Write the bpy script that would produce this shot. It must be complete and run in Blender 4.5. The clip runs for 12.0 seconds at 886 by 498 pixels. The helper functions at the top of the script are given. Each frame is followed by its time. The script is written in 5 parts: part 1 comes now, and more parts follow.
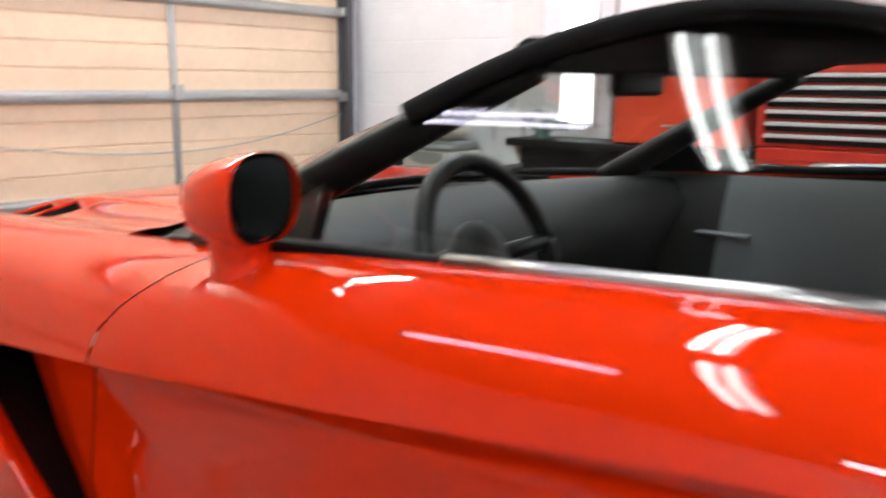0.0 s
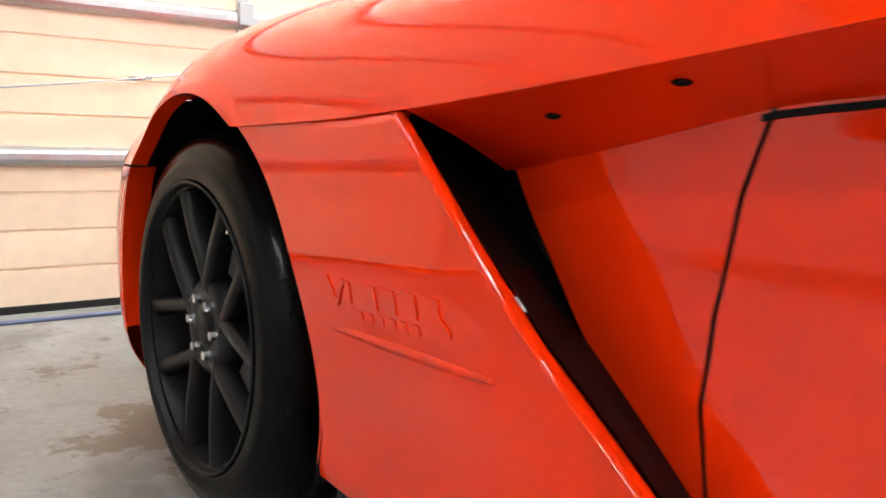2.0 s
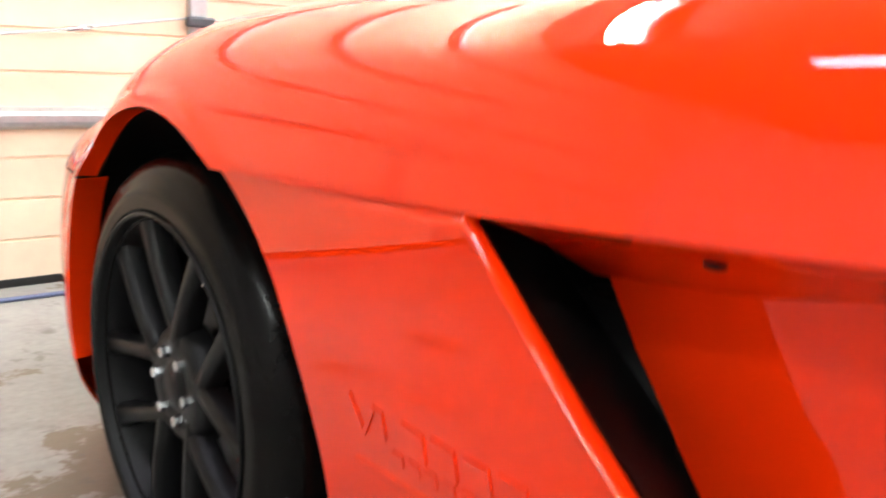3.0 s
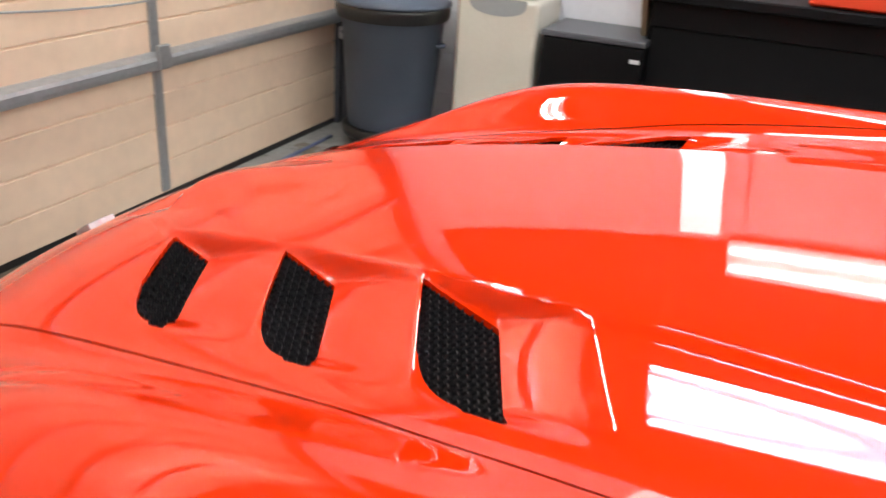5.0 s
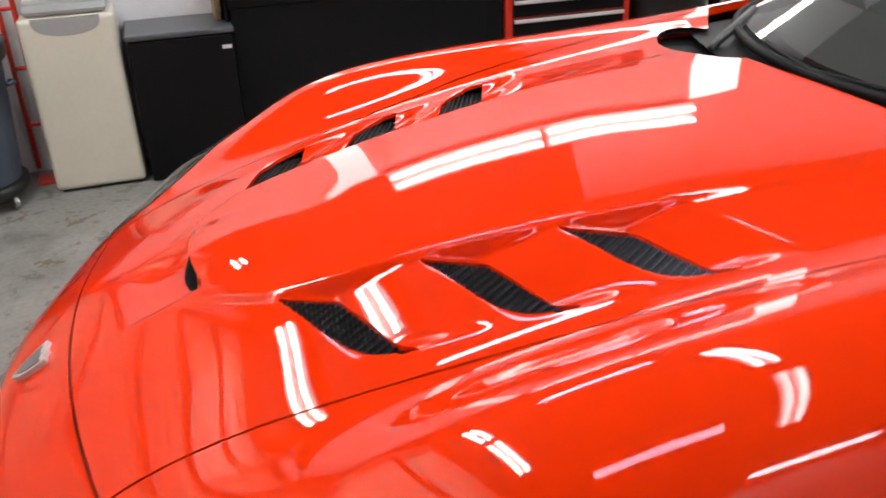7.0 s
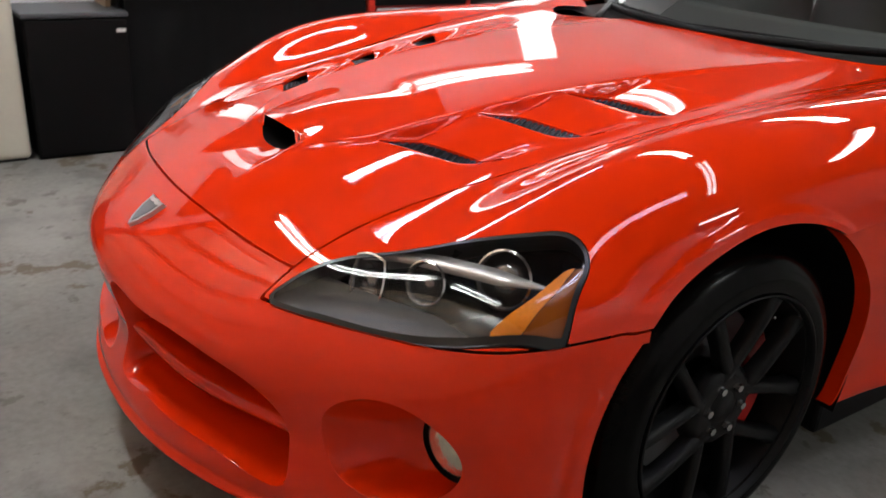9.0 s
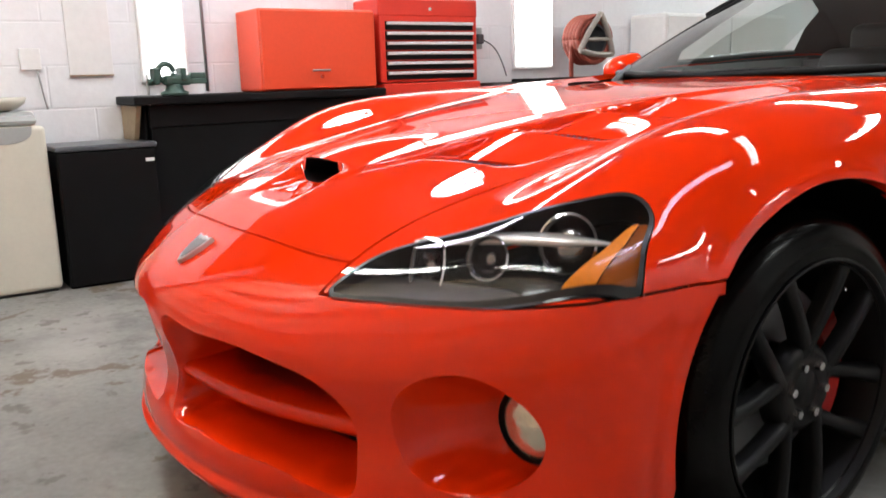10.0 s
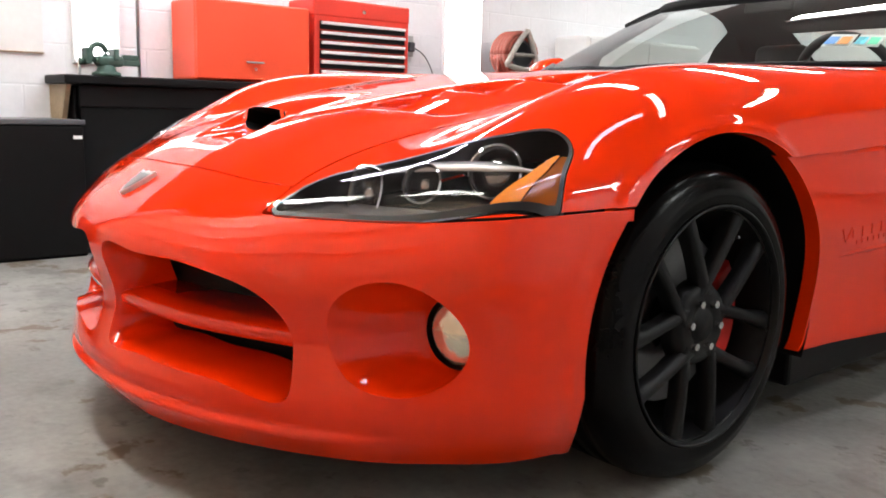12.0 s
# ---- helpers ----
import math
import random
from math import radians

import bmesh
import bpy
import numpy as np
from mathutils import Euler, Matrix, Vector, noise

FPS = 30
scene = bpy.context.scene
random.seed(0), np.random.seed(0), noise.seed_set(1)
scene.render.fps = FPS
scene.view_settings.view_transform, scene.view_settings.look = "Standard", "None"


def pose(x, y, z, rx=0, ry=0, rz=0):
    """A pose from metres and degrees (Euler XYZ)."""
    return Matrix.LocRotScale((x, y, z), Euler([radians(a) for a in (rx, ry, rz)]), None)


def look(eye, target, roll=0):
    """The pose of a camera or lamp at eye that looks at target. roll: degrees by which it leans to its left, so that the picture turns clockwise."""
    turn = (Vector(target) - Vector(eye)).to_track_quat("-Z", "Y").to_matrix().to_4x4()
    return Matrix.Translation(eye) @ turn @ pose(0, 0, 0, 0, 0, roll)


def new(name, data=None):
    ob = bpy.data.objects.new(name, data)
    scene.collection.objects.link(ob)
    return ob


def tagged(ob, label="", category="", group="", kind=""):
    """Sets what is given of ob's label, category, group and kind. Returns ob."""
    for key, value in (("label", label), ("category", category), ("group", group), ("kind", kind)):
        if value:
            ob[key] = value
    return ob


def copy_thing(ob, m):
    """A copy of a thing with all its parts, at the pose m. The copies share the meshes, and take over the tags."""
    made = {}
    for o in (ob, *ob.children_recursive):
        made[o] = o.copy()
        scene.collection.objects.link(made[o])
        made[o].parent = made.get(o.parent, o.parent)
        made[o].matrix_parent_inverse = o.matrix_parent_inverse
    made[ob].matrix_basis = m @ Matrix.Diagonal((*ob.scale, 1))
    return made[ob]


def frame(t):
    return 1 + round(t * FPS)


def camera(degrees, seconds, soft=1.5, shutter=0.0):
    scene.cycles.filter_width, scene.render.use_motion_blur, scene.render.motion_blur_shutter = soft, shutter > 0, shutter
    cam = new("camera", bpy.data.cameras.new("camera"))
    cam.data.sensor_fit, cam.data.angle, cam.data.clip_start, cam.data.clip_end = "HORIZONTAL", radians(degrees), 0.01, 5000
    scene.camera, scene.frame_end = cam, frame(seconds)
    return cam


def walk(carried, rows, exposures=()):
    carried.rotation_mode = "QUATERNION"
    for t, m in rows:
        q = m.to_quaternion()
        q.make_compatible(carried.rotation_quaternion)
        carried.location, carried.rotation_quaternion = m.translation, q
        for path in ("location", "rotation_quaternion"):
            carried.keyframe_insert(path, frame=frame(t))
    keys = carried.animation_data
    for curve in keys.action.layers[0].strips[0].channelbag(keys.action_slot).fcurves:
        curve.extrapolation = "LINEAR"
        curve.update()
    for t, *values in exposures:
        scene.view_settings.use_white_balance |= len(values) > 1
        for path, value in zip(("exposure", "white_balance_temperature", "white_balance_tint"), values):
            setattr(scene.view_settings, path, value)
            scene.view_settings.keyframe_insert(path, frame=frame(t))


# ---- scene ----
cam = camera(55.3, 12.0, soft=1.6, shutter=0.5)
PATH = [
    (0, (-1.53, -2.32, 1.151), (0.011, -1.107, 0.761), 0.5),
    (0.5, (-1.49, -1.998, 1.008), (-0.07, -0.657, 0.577), 2.0),
    (1, (-1.446, -1.754, 0.892), (-0.115, -0.309, 0.52), 0.8),
    (1.5, (-1.412, -1.521, 0.767), (-0.212, 0.042, 0.424), 1.4),
    (2, (-1.382, -1.338, 0.659), (-0.174, 0.233, 0.388), 2.0),
    (2.5, (-1.356, -1.19, 0.661), (-0.117, 0.35, 0.353), 1.2),
    (3, (-1.307, -1.066, 0.792), (-0.018, 0.397, 0.347), 3.2),
    (3.5, (-1.218, -0.937, 0.954), (0.236, 0.293, 0.345), 4.6),
    (5.3, (-1.114, -0.284, 1.31), (0.611, 0.213, 0.429), 3.6),
    (5.5, (-1.114, -0.223, 1.335), (0.637, 0.109, 0.427), 3.7),
    (6, (-1.153, 0.002, 1.342), (0.617, 0.033, 0.411), 6.4),
    (6.5, (-1.263, 0.247, 1.376), (0.496, -0.047, 0.471), 1.0),
    (8.3, (-1.638, 1.102, 1.361), (-0.051, 0.229, 0.514), 1.2),
    (8.5, (-1.666, 1.154, 1.332), (-0.079, 0.252, 0.513), 1.5),
    (8.7, (-1.676, 1.165, 1.311), (-0.124, 0.234, 0.46), 0.9),
    (9, (-1.666, 1.241, 1.196), (-0.155, 0.182, 0.424), 3.3),
    (9.5, (-1.645, 1.283, 1.028), (-0.091, 0.16, 0.46), -0.4),
    (10, (-1.686, 1.341, 0.896), (-0.059, 0.248, 0.497), -1.7),
    (10.5, (-1.736, 1.401, 0.802), (-0.13, 0.283, 0.39), -0.8),
    (11, (-1.78, 1.431, 0.782), (-0.205, 0.242, 0.454), -0.3),
    (11.5, (-1.79, 1.447, 0.767), (-0.233, 0.23, 0.456), 0.1),
    (12, (-1.789, 1.448, 0.739), (-0.265, 0.195, 0.41), 1.5),
]
walk(cam, [(t, look(eye, target, roll)) for t, eye, target, roll in PATH],
     [(0, 0.02), (0.5, 0.1), (1.0, 0.38), (1.5, 0.62), (2.1, 0.8), (2.5, 0.95), (3.0, 1.1), (3.6, 1.12), (4.4, 0.6), (5.3, -0.28), (6.5, -0.26), (8.3, -0.64), (9.0, -0.62), (9.6, -0.15), (10.5, 0.02), (11.5, 0.34), (12, 0.36)])

# ---- world and lights ----
world = bpy.data.worlds.new("world")
scene.world = world
world.use_nodes = True
world.node_tree.nodes["Background"].inputs[0].default_value = (0.6, 0.7, 0.9, 1)
world.node_tree.nodes["Background"].inputs[1].default_value = 0.05


# ---- materials ----
def material(name, color, rough=0.5, metal=0.0, grain=0.0, scale=40.0, bump=0.0, spots=0.0, spot_scale=3.0, coat=0.0, emit=0.0):
    m = bpy.data.materials.new(name)
    m.use_nodes = True
    nt = m.node_tree
    b = nt.nodes["Principled BSDF"]
    b.inputs["Base Color"].default_value = (*color, 1)
    b.inputs["Roughness"].default_value = rough
    b.inputs["Metallic"].default_value = metal
    b.inputs["Coat Weight"].default_value = coat
    b.inputs["Coat Roughness"].default_value = 0.02
    if emit:
        b.inputs["Emission Color"].default_value = (*color, 1)
        b.inputs["Emission Strength"].default_value = emit
    if grain or spots or bump:
        co = nt.nodes.new("ShaderNodeTexCoord")
        fine = nt.nodes.new("ShaderNodeTexNoise")
        fine.inputs["Scale"].default_value, fine.inputs["Detail"].default_value = scale, 6
        wide = nt.nodes.new("ShaderNodeTexNoise")
        wide.inputs["Scale"].default_value, wide.inputs["Detail"].default_value = spot_scale, 4
        nt.links.new(co.outputs["Object"], fine.inputs["Vector"])
        nt.links.new(co.outputs["Object"], wide.inputs["Vector"])
        val = nt.nodes.new("ShaderNodeMath")
        val.operation = "MULTIPLY_ADD"
        nt.links.new(fine.outputs["Fac"], val.inputs[0])
        val.inputs[1].default_value, val.inputs[2].default_value = 2 * grain, 1 - grain
        val2 = nt.nodes.new("ShaderNodeMath")
        val2.operation = "MULTIPLY_ADD"
        nt.links.new(wide.outputs["Fac"], val2.inputs[0])
        val2.inputs[1].default_value, val2.inputs[2].default_value = 2 * spots, 1 - spots
        both = nt.nodes.new("ShaderNodeMath")
        both.operation = "MULTIPLY"
        nt.links.new(val.outputs[0], both.inputs[0])
        nt.links.new(val2.outputs[0], both.inputs[1])
        hue = nt.nodes.new("ShaderNodeVectorMath")
        hue.operation = "SCALE"
        hue.inputs[0].default_value = color
        nt.links.new(both.outputs[0], hue.inputs["Scale"])
        nt.links.new(hue.outputs[0], b.inputs["Base Color"])
        if bump:
            bp = nt.nodes.new("ShaderNodeBump")
            bp.inputs["Strength"].default_value, bp.inputs["Distance"].default_value = bump, 0.004
            nt.links.new(fine.outputs["Fac"], bp.inputs["Height"])
            nt.links.new(bp.outputs[0], b.inputs["Normal"])
    return m


RED = material("red_paint", (0.80, 0.030, 0.0015), 0.55, coat=1.0)
RED.node_tree.nodes["Principled BSDF"].inputs["Specular IOR Level"].default_value = 0.0
RED.node_tree.nodes["Principled BSDF"].inputs["Coat IOR"].default_value = 1.48
RED.node_tree.nodes["Principled BSDF"].inputs["Coat Roughness"].default_value = 0.012
BLACK = material("black_plastic", (0.005, 0.005, 0.0055), 0.5, grain=0.15, scale=300)
BLACK.node_tree.nodes["Principled BSDF"].inputs["Specular IOR Level"].default_value = 0.12
FLOOR = material("concrete", (0.24, 0.235, 0.22), 0.5, grain=0.3, scale=45, spots=0.6, spot_scale=1.7, bump=0.2)


def stains(m, layers):
    """Lays blotches over a base colour: noise scale, where they begin, how sharply, colour, strength."""
    nt = m.node_tree
    b = nt.nodes["Principled BSDF"]
    co = nt.nodes.new("ShaderNodeTexCoord")
    for k, (scale, lo, hi, color, amount) in enumerate(layers):
        base = b.inputs["Base Color"].links[0].from_socket
        mp, nz, mr, mx = (nt.nodes.new("ShaderNode" + q) for q in ("Mapping", "TexNoise", "MapRange", "MixRGB"))
        mp.inputs["Location"].default_value = (3.7 * k, 1.9 * k + 0.4, 0)
        nz.inputs["Scale"].default_value, nz.inputs["Detail"].default_value, nz.inputs["Roughness"].default_value = scale, 7, 0.62
        mr.inputs["From Min"].default_value, mr.inputs["From Max"].default_value, mr.inputs["To Max"].default_value = lo, hi, amount
        mx.inputs[2].default_value = (*color, 1)
        nt.links.new(co.outputs["Object"], mp.inputs[0])
        nt.links.new(mp.outputs[0], nz.inputs["Vector"])
        nt.links.new(nz.outputs["Fac"], mr.inputs["Value"])
        nt.links.new(mr.outputs[0], mx.inputs[0])
        nt.links.new(base, mx.inputs[1])
        nt.links.new(mx.outputs[0], b.inputs["Base Color"])


stains(FLOOR, ((1.3, 0.50, 0.62, (0.36, 0.35, 0.33), 0.7), (2.6, 0.54, 0.66, (0.12, 0.115, 0.105), 0.75), (3.1, 0.58, 0.61, (0.12, 0.085, 0.05), 0.85), (6.3, 0.60, 0.64, (0.10, 0.09, 0.075), 0.7), (16, 0.60, 0.70, (0.09, 0.085, 0.08), 0.6)))
WHITE = material("white_wall_paint", (0.78, 0.78, 0.78), 0.7, grain=0.06, scale=30, spots=0.08, bump=0.2)
PEACH = material("door_panel", (0.82, 0.63, 0.46), 0.38, grain=0.1, scale=20, spots=0.1)
TYRE = material("tyre_rubber", (0.0025, 0.0023, 0.0022), 0.22, grain=0.25, scale=80, spots=0.3, spot_scale=9)
TYRE.node_tree.nodes["Principled BSDF"].inputs["Specular IOR Level"].default_value = 0.09
TUBE = 50
PANEL = material("light_diffuser", (1, 1, 1), 0.5, emit=5)


def block_wall():
    m = material("white_block", (0.80, 0.81, 0.84), 0.65, grain=0.05, scale=35, spots=0.08, bump=0.25)
    nt = m.node_tree
    co = nt.nodes.new("ShaderNodeTexCoord")
    mp = nt.nodes.new("ShaderNodeMapping")
    mp.inputs["Rotation"].default_value = (math.pi / 2, 0, math.pi / 2)
    br = nt.nodes.new("ShaderNodeTexBrick")
    br.inputs["Scale"].default_value = 1.0
    br.inputs["Brick Width"].default_value, br.inputs["Row Height"].default_value = 0.40, 0.20
    br.inputs["Mortar Size"].default_value, br.inputs["Mortar Smooth"].default_value = 0.006, 0.5
    sw = nt.nodes.new("ShaderNodeSeparateXYZ")
    cb = nt.nodes.new("ShaderNodeCombineXYZ")
    nt.links.new(co.outputs["Object"], sw.inputs[0])
    nt.links.new(sw.outputs["Y"], cb.inputs["X"])
    nt.links.new(sw.outputs["Z"], cb.inputs["Y"])
    nt.links.new(cb.outputs[0], br.inputs["Vector"])
    bp = nt.nodes.new("ShaderNodeBump")
    bp.invert = True
    bp.inputs["Strength"].default_value, bp.inputs["Distance"].default_value = 0.5, 0.004
    nt.links.new(br.outputs["Fac"], bp.inputs["Height"])
    old = [n for n in nt.nodes if n.bl_idname == "ShaderNodeBump" and n != bp][0]
    nt.links.new(old.outputs[0], bp.inputs["Normal"])
    nt.links.new(bp.outputs[0], nt.nodes["Principled BSDF"].inputs["Normal"])
    nt.nodes.remove(mp)
    return m


BLOCK = block_wall()


# ---- mesh helpers ----
def mesh_ob(name, verts, faces, mat, parent=None, label="", smooth=True):
    me = bpy.data.meshes.new(name)
    me.from_pydata([tuple(map(float, v)) for v in verts], [], faces)
    me.materials.append(mat)
    if smooth:
        me.shade_smooth()
    ob = new(name, me)
    if parent:
        ob.parent = parent
    if label:
        ob["label"] = label
    return ob


def part(name, bm, mat, parent=None, label="", smooth=False):
    me = bpy.data.meshes.new(name)
    bm.to_mesh(me)
    bm.free()
    me.materials.append(mat)
    if smooth:
        me.shade_smooth()
    ob = new(name, me)
    if parent:
        ob.parent = parent
    if label:
        ob["label"] = label
    return ob


def box_bm(x0, x1, y0, y1, z0, z1, bevel=0.0, segs=2):
    bm = bmesh.new()
    bmesh.ops.create_cube(bm, size=1)
    for v in bm.verts:
        v.co = ((x0 + x1) / 2 + v.co.x * (x1 - x0), (y0 + y1) / 2 + v.co.y * (y1 - y0), (z0 + z1) / 2 + v.co.z * (z1 - z0))
    if bevel:
        bmesh.ops.bevel(bm, geom=bm.edges[:], offset=bevel, segments=segs, affect="EDGES", profile=0.5)
    return bm


def box(name, x0, x1, y0, y1, z0, z1, mat, parent=None, label="", bevel=0.004, segs=2):
    return part(name, box_bm(x0, x1, y0, y1, z0, z1, bevel, segs), mat, parent, label)


def thing(name, label, category, group="", kind=""):
    return tagged(new(name), label, category, group, kind)


# ---- the car: skin ----
# Feature lines of one half, tail to nose and down to the chin: (half width, along, height).
L0 = [(0, -3.5, 0.35), (0, -3.56, 0.6), (0, -3.45, 0.86), (0, -2.9, 0.94), (0, -2.3, 0.93), (0, -1.7, 0.92), (0, -1.05, 0.89), (0, -0.5, 0.857), (0, -0.1, 0.826), (0, 0.25, 0.775), (0, 0.55, 0.70), (0, 0.815, 0.565), (0, 0.91, 0.465), (0, 0.885, 0.33), (0, 0.915, 0.20), (0, 0.87, 0.122)]
L1 = [(0.2, -3.5, 0.35), (0.2, -3.55, 0.6), (0.2, -3.44, 0.86), (0.2, -2.9, 0.94), (0.2, -2.3, 0.93), (0.2, -1.7, 0.92), (0.2, -1.05, 0.888), (0.2, -0.5, 0.856), (0.19, -0.1, 0.824), (0.18, 0.25, 0.772), (0.18, 0.54, 0.698), (0.185, 0.803, 0.563), (0.19, 0.895, 0.462), (0.19, 0.872, 0.33), (0.19, 0.90, 0.20), (0.19, 0.855, 0.122)]
L2 = [(0.38, -3.47, 0.35), (0.38, -3.53, 0.6), (0.38, -3.42, 0.86), (0.38, -2.9, 0.94), (0.38, -2.3, 0.93), (0.38, -1.7, 0.915), (0.37, -1.05, 0.884), (0.37, -0.5, 0.85), (0.36, -0.1, 0.812), (0.345, 0.25, 0.755), (0.345, 0.505, 0.688), (0.355, 0.765, 0.557), (0.37, 0.85, 0.452), (0.37, 0.828, 0.33), (0.37, 0.85, 0.20), (0.36, 0.80, 0.122)]
L3 = [(0.57, -3.43, 0.35), (0.58, -3.48, 0.6), (0.58, -3.37, 0.87), (0.58, -2.9, 0.95), (0.58, -2.3, 0.94), (0.58, -1.7, 0.92), (0.57, -1.05, 0.878), (0.56, -0.5, 0.838), (0.545, -0.1, 0.795), (0.525, 0.25, 0.73), (0.515, 0.47, 0.672), (0.52, 0.715, 0.552), (0.53, 0.772, 0.44), (0.54, 0.75, 0.33), (0.54, 0.765, 0.20), (0.52, 0.71, 0.122)]
L4 = [(0.76, -3.33, 0.35), (0.78, -3.36, 0.6), (0.78, -3.25, 0.87), (0.80, -2.9, 0.97), (0.80, -2.3, 0.965), (0.79, -1.7, 0.935), (0.765, -1.05, 0.882), (0.74, -0.5, 0.858), (0.715, -0.1, 0.845), (0.69, 0.22, 0.79), (0.67, 0.43, 0.69), (0.69, 0.62, 0.555), (0.71, 0.645, 0.44), (0.71, 0.628, 0.33), (0.705, 0.635, 0.20), (0.68, 0.58, 0.122)]
L5 = [(0.86, -3.2, 0.35), (0.88, -3.2, 0.6), (0.88, -3.1, 0.82), (0.90, -2.8, 0.92), (0.905, -2.3, 0.925), (0.895, -1.7, 0.88), (0.875, -1.05, 0.82), (0.86, -0.5, 0.785), (0.85, -0.1, 0.775), (0.83, 0.19, 0.735), (0.81, 0.345, 0.668), (0.825, 0.50, 0.567), (0.84, 0.507, 0.45), (0.84, 0.497, 0.33), (0.815, 0.505, 0.20), (0.77, 0.46, 0.122)]
L6 = [(0.89, -3.0, 0.35), (0.92, -3.0, 0.6), (0.925, -2.9, 0.75), (0.935, -2.65, 0.86), (0.94, -2.3, 0.875), (0.93, -1.7, 0.80), (0.912, -1.05, 0.722), (0.892, -0.5, 0.672), (0.893, -0.1, 0.655), (0.892, 0.12, 0.638), (0.884, 0.22, 0.598), (0.877, 0.30, 0.535), (0.872, 0.328, 0.45), (0.867, 0.352, 0.33), (0.85, 0.365, 0.20), (0.80, 0.33, 0.122)]


def basis(knots, at):
    k = len(knots)
    h, A, R = np.diff(knots), np.zeros((k, k)), np.zeros((k, k))
    A[0, 0] = A[-1, -1] = 1
    for i in range(1, k - 1):
        A[i, i - 1], A[i, i], A[i, i + 1] = h[i - 1], 2 * (h[i - 1] + h[i]), h[i]
        R[i, i - 1], R[i, i], R[i, i + 1] = 6 / h[i - 1], -6 / h[i - 1] - 6 / h[i], 6 / h[i]
    M, E, out = np.linalg.solve(A, R), np.eye(k), np.zeros((len(at), k))
    for r, t in enumerate(at):
        i = min(max(int(np.searchsorted(knots, t)) - 1, 0), k - 2)
        a = (knots[i + 1] - t) / h[i]
        b = 1 - a
        out[r] = a * E[i] + b * E[i + 1] + ((a**3 - a) * M[i] + (b**3 - b) * M[i + 1]) * h[i] ** 2 / 6
    return out


def curve(points, n):
    """A smooth line through a few points."""
    p = np.array(points, float)
    k = np.r_[0, np.cumsum(np.linalg.norm(np.diff(p, axis=0), axis=1))]
    return basis(k, np.linspace(0, k[-1], n)) @ p


def loop(points, n):
    """A smooth closed line through a few points."""
    p = list(points)
    c = curve(p[-3:] + p + p[:3], n * 3)
    k = np.r_[0, np.cumsum(np.linalg.norm(np.diff(c, axis=0), axis=1))]
    d0 = np.linalg.norm(c - np.array(p[0]), axis=1)[: len(c) // 2].argmin()
    d1 = len(c) // 2 + np.linalg.norm(c - np.array(p[0]), axis=1)[len(c) // 2:].argmin()
    at = np.linspace(k[d0], k[d1], n + 1)[:-1]
    return np.stack([np.interp(at, k, c[:, i]) for i in range(c.shape[1])], 1)


def skin(nu, nv):
    half = [np.array(l) for l in (L0, L1, L2, L3, L4, L5, L6)]
    net = np.array([l * (-1, 1, 1) for l in half[:0:-1]] + half)
    ku = np.r_[0, np.cumsum(np.linalg.norm(np.diff(net, axis=1), axis=2).mean(0))]
    kv = np.r_[0, np.cumsum(np.linalg.norm(np.diff(net, axis=0), axis=2).mean(1))]
    # finer rows over the hood's louvres and scoop
    y, x = np.interp(np.linspace(0, ku[-1], 2000), ku, net[6, :, 1]), np.interp(np.linspace(0, kv[-1], 2000), kv, net[:, 8, 0])
    wu = np.cumsum(np.where(y < -1.3, 0.35, np.where(y < -0.4, 0.8, np.where(y < 0.62, 2.0, 1.3))))
    wv = np.cumsum(np.where((np.abs(x) > 0.17) & (np.abs(x) < 0.58), 2.0, 1.0))
    at = [np.interp(np.linspace(w[0], w[-1], n), w, np.linspace(0, k[-1], 2000)) for w, n, k in ((wu, nu, ku), (wv, nv, kv))]
    return np.einsum("ui,vj,jik->uvk", basis(ku, at[0]), basis(kv, at[1]), net)


def step(x):
    x = np.clip(x, 0, 1)
    return x * x * (3 - 2 * x)


def inside(poly, px, py):
    """Signed distance to a closed outline, positive inside."""
    q = np.asarray(poly)
    best, odd = np.full(len(px), 1e9), np.zeros(len(px), bool)
    for (ax, ay), (bx, by) in zip(q, np.roll(q, -1, 0)):
        dx, dy = bx - ax, by - ay
        t = np.clip(((px - ax) * dx + (py - ay) * dy) / (dx * dx + dy * dy + 1e-12), 0, 1)
        best = np.minimum(best, np.hypot(px - ax - t * dx, py - ay - t * dy))
        odd ^= ((ay > py) != (by > py)) & (px < (bx - ax) * (py - ay) / (by - ay + 1e-12) + ax)
    return np.where(odd, best, -best)


def clip(V, F, func):
    """Keeps what lies where func >= 0, cut along func = 0. Also returns the cut edges."""
    val = func(V)
    vals = val.tolist()
    out, rim, added, cache = [], [], [], {}
    base = len(V)

    def cut(a, b):
        key = (a, b) if a < b else (b, a)
        if key not in cache:
            t = vals[a] / (vals[a] - vals[b])
            cache[key] = base + len(added)
            added.append(V[a] + t * (V[b] - V[a]))
        return cache[key]

    for face in F:
        pos = [vals[v] >= 0 for v in face]
        if all(pos):
            out.append(face)
        elif any(pos):
            poly, fresh = [], [None, None]
            for i, a in enumerate(face):
                b = face[(i + 1) % len(face)]
                if vals[a] >= 0:
                    poly.append(a)
                if (vals[a] >= 0) != (vals[b] >= 0):
                    c = cut(a, b)
                    poly.append(c)
                    fresh[0 if vals[a] >= 0 else 1] = c
            out.append(tuple(poly))
            if None not in fresh and fresh[0] != fresh[1]:
                rim.append(tuple(fresh))
    V2 = np.vstack([V, np.array(added)]) if added else V
    return V2, out, rim


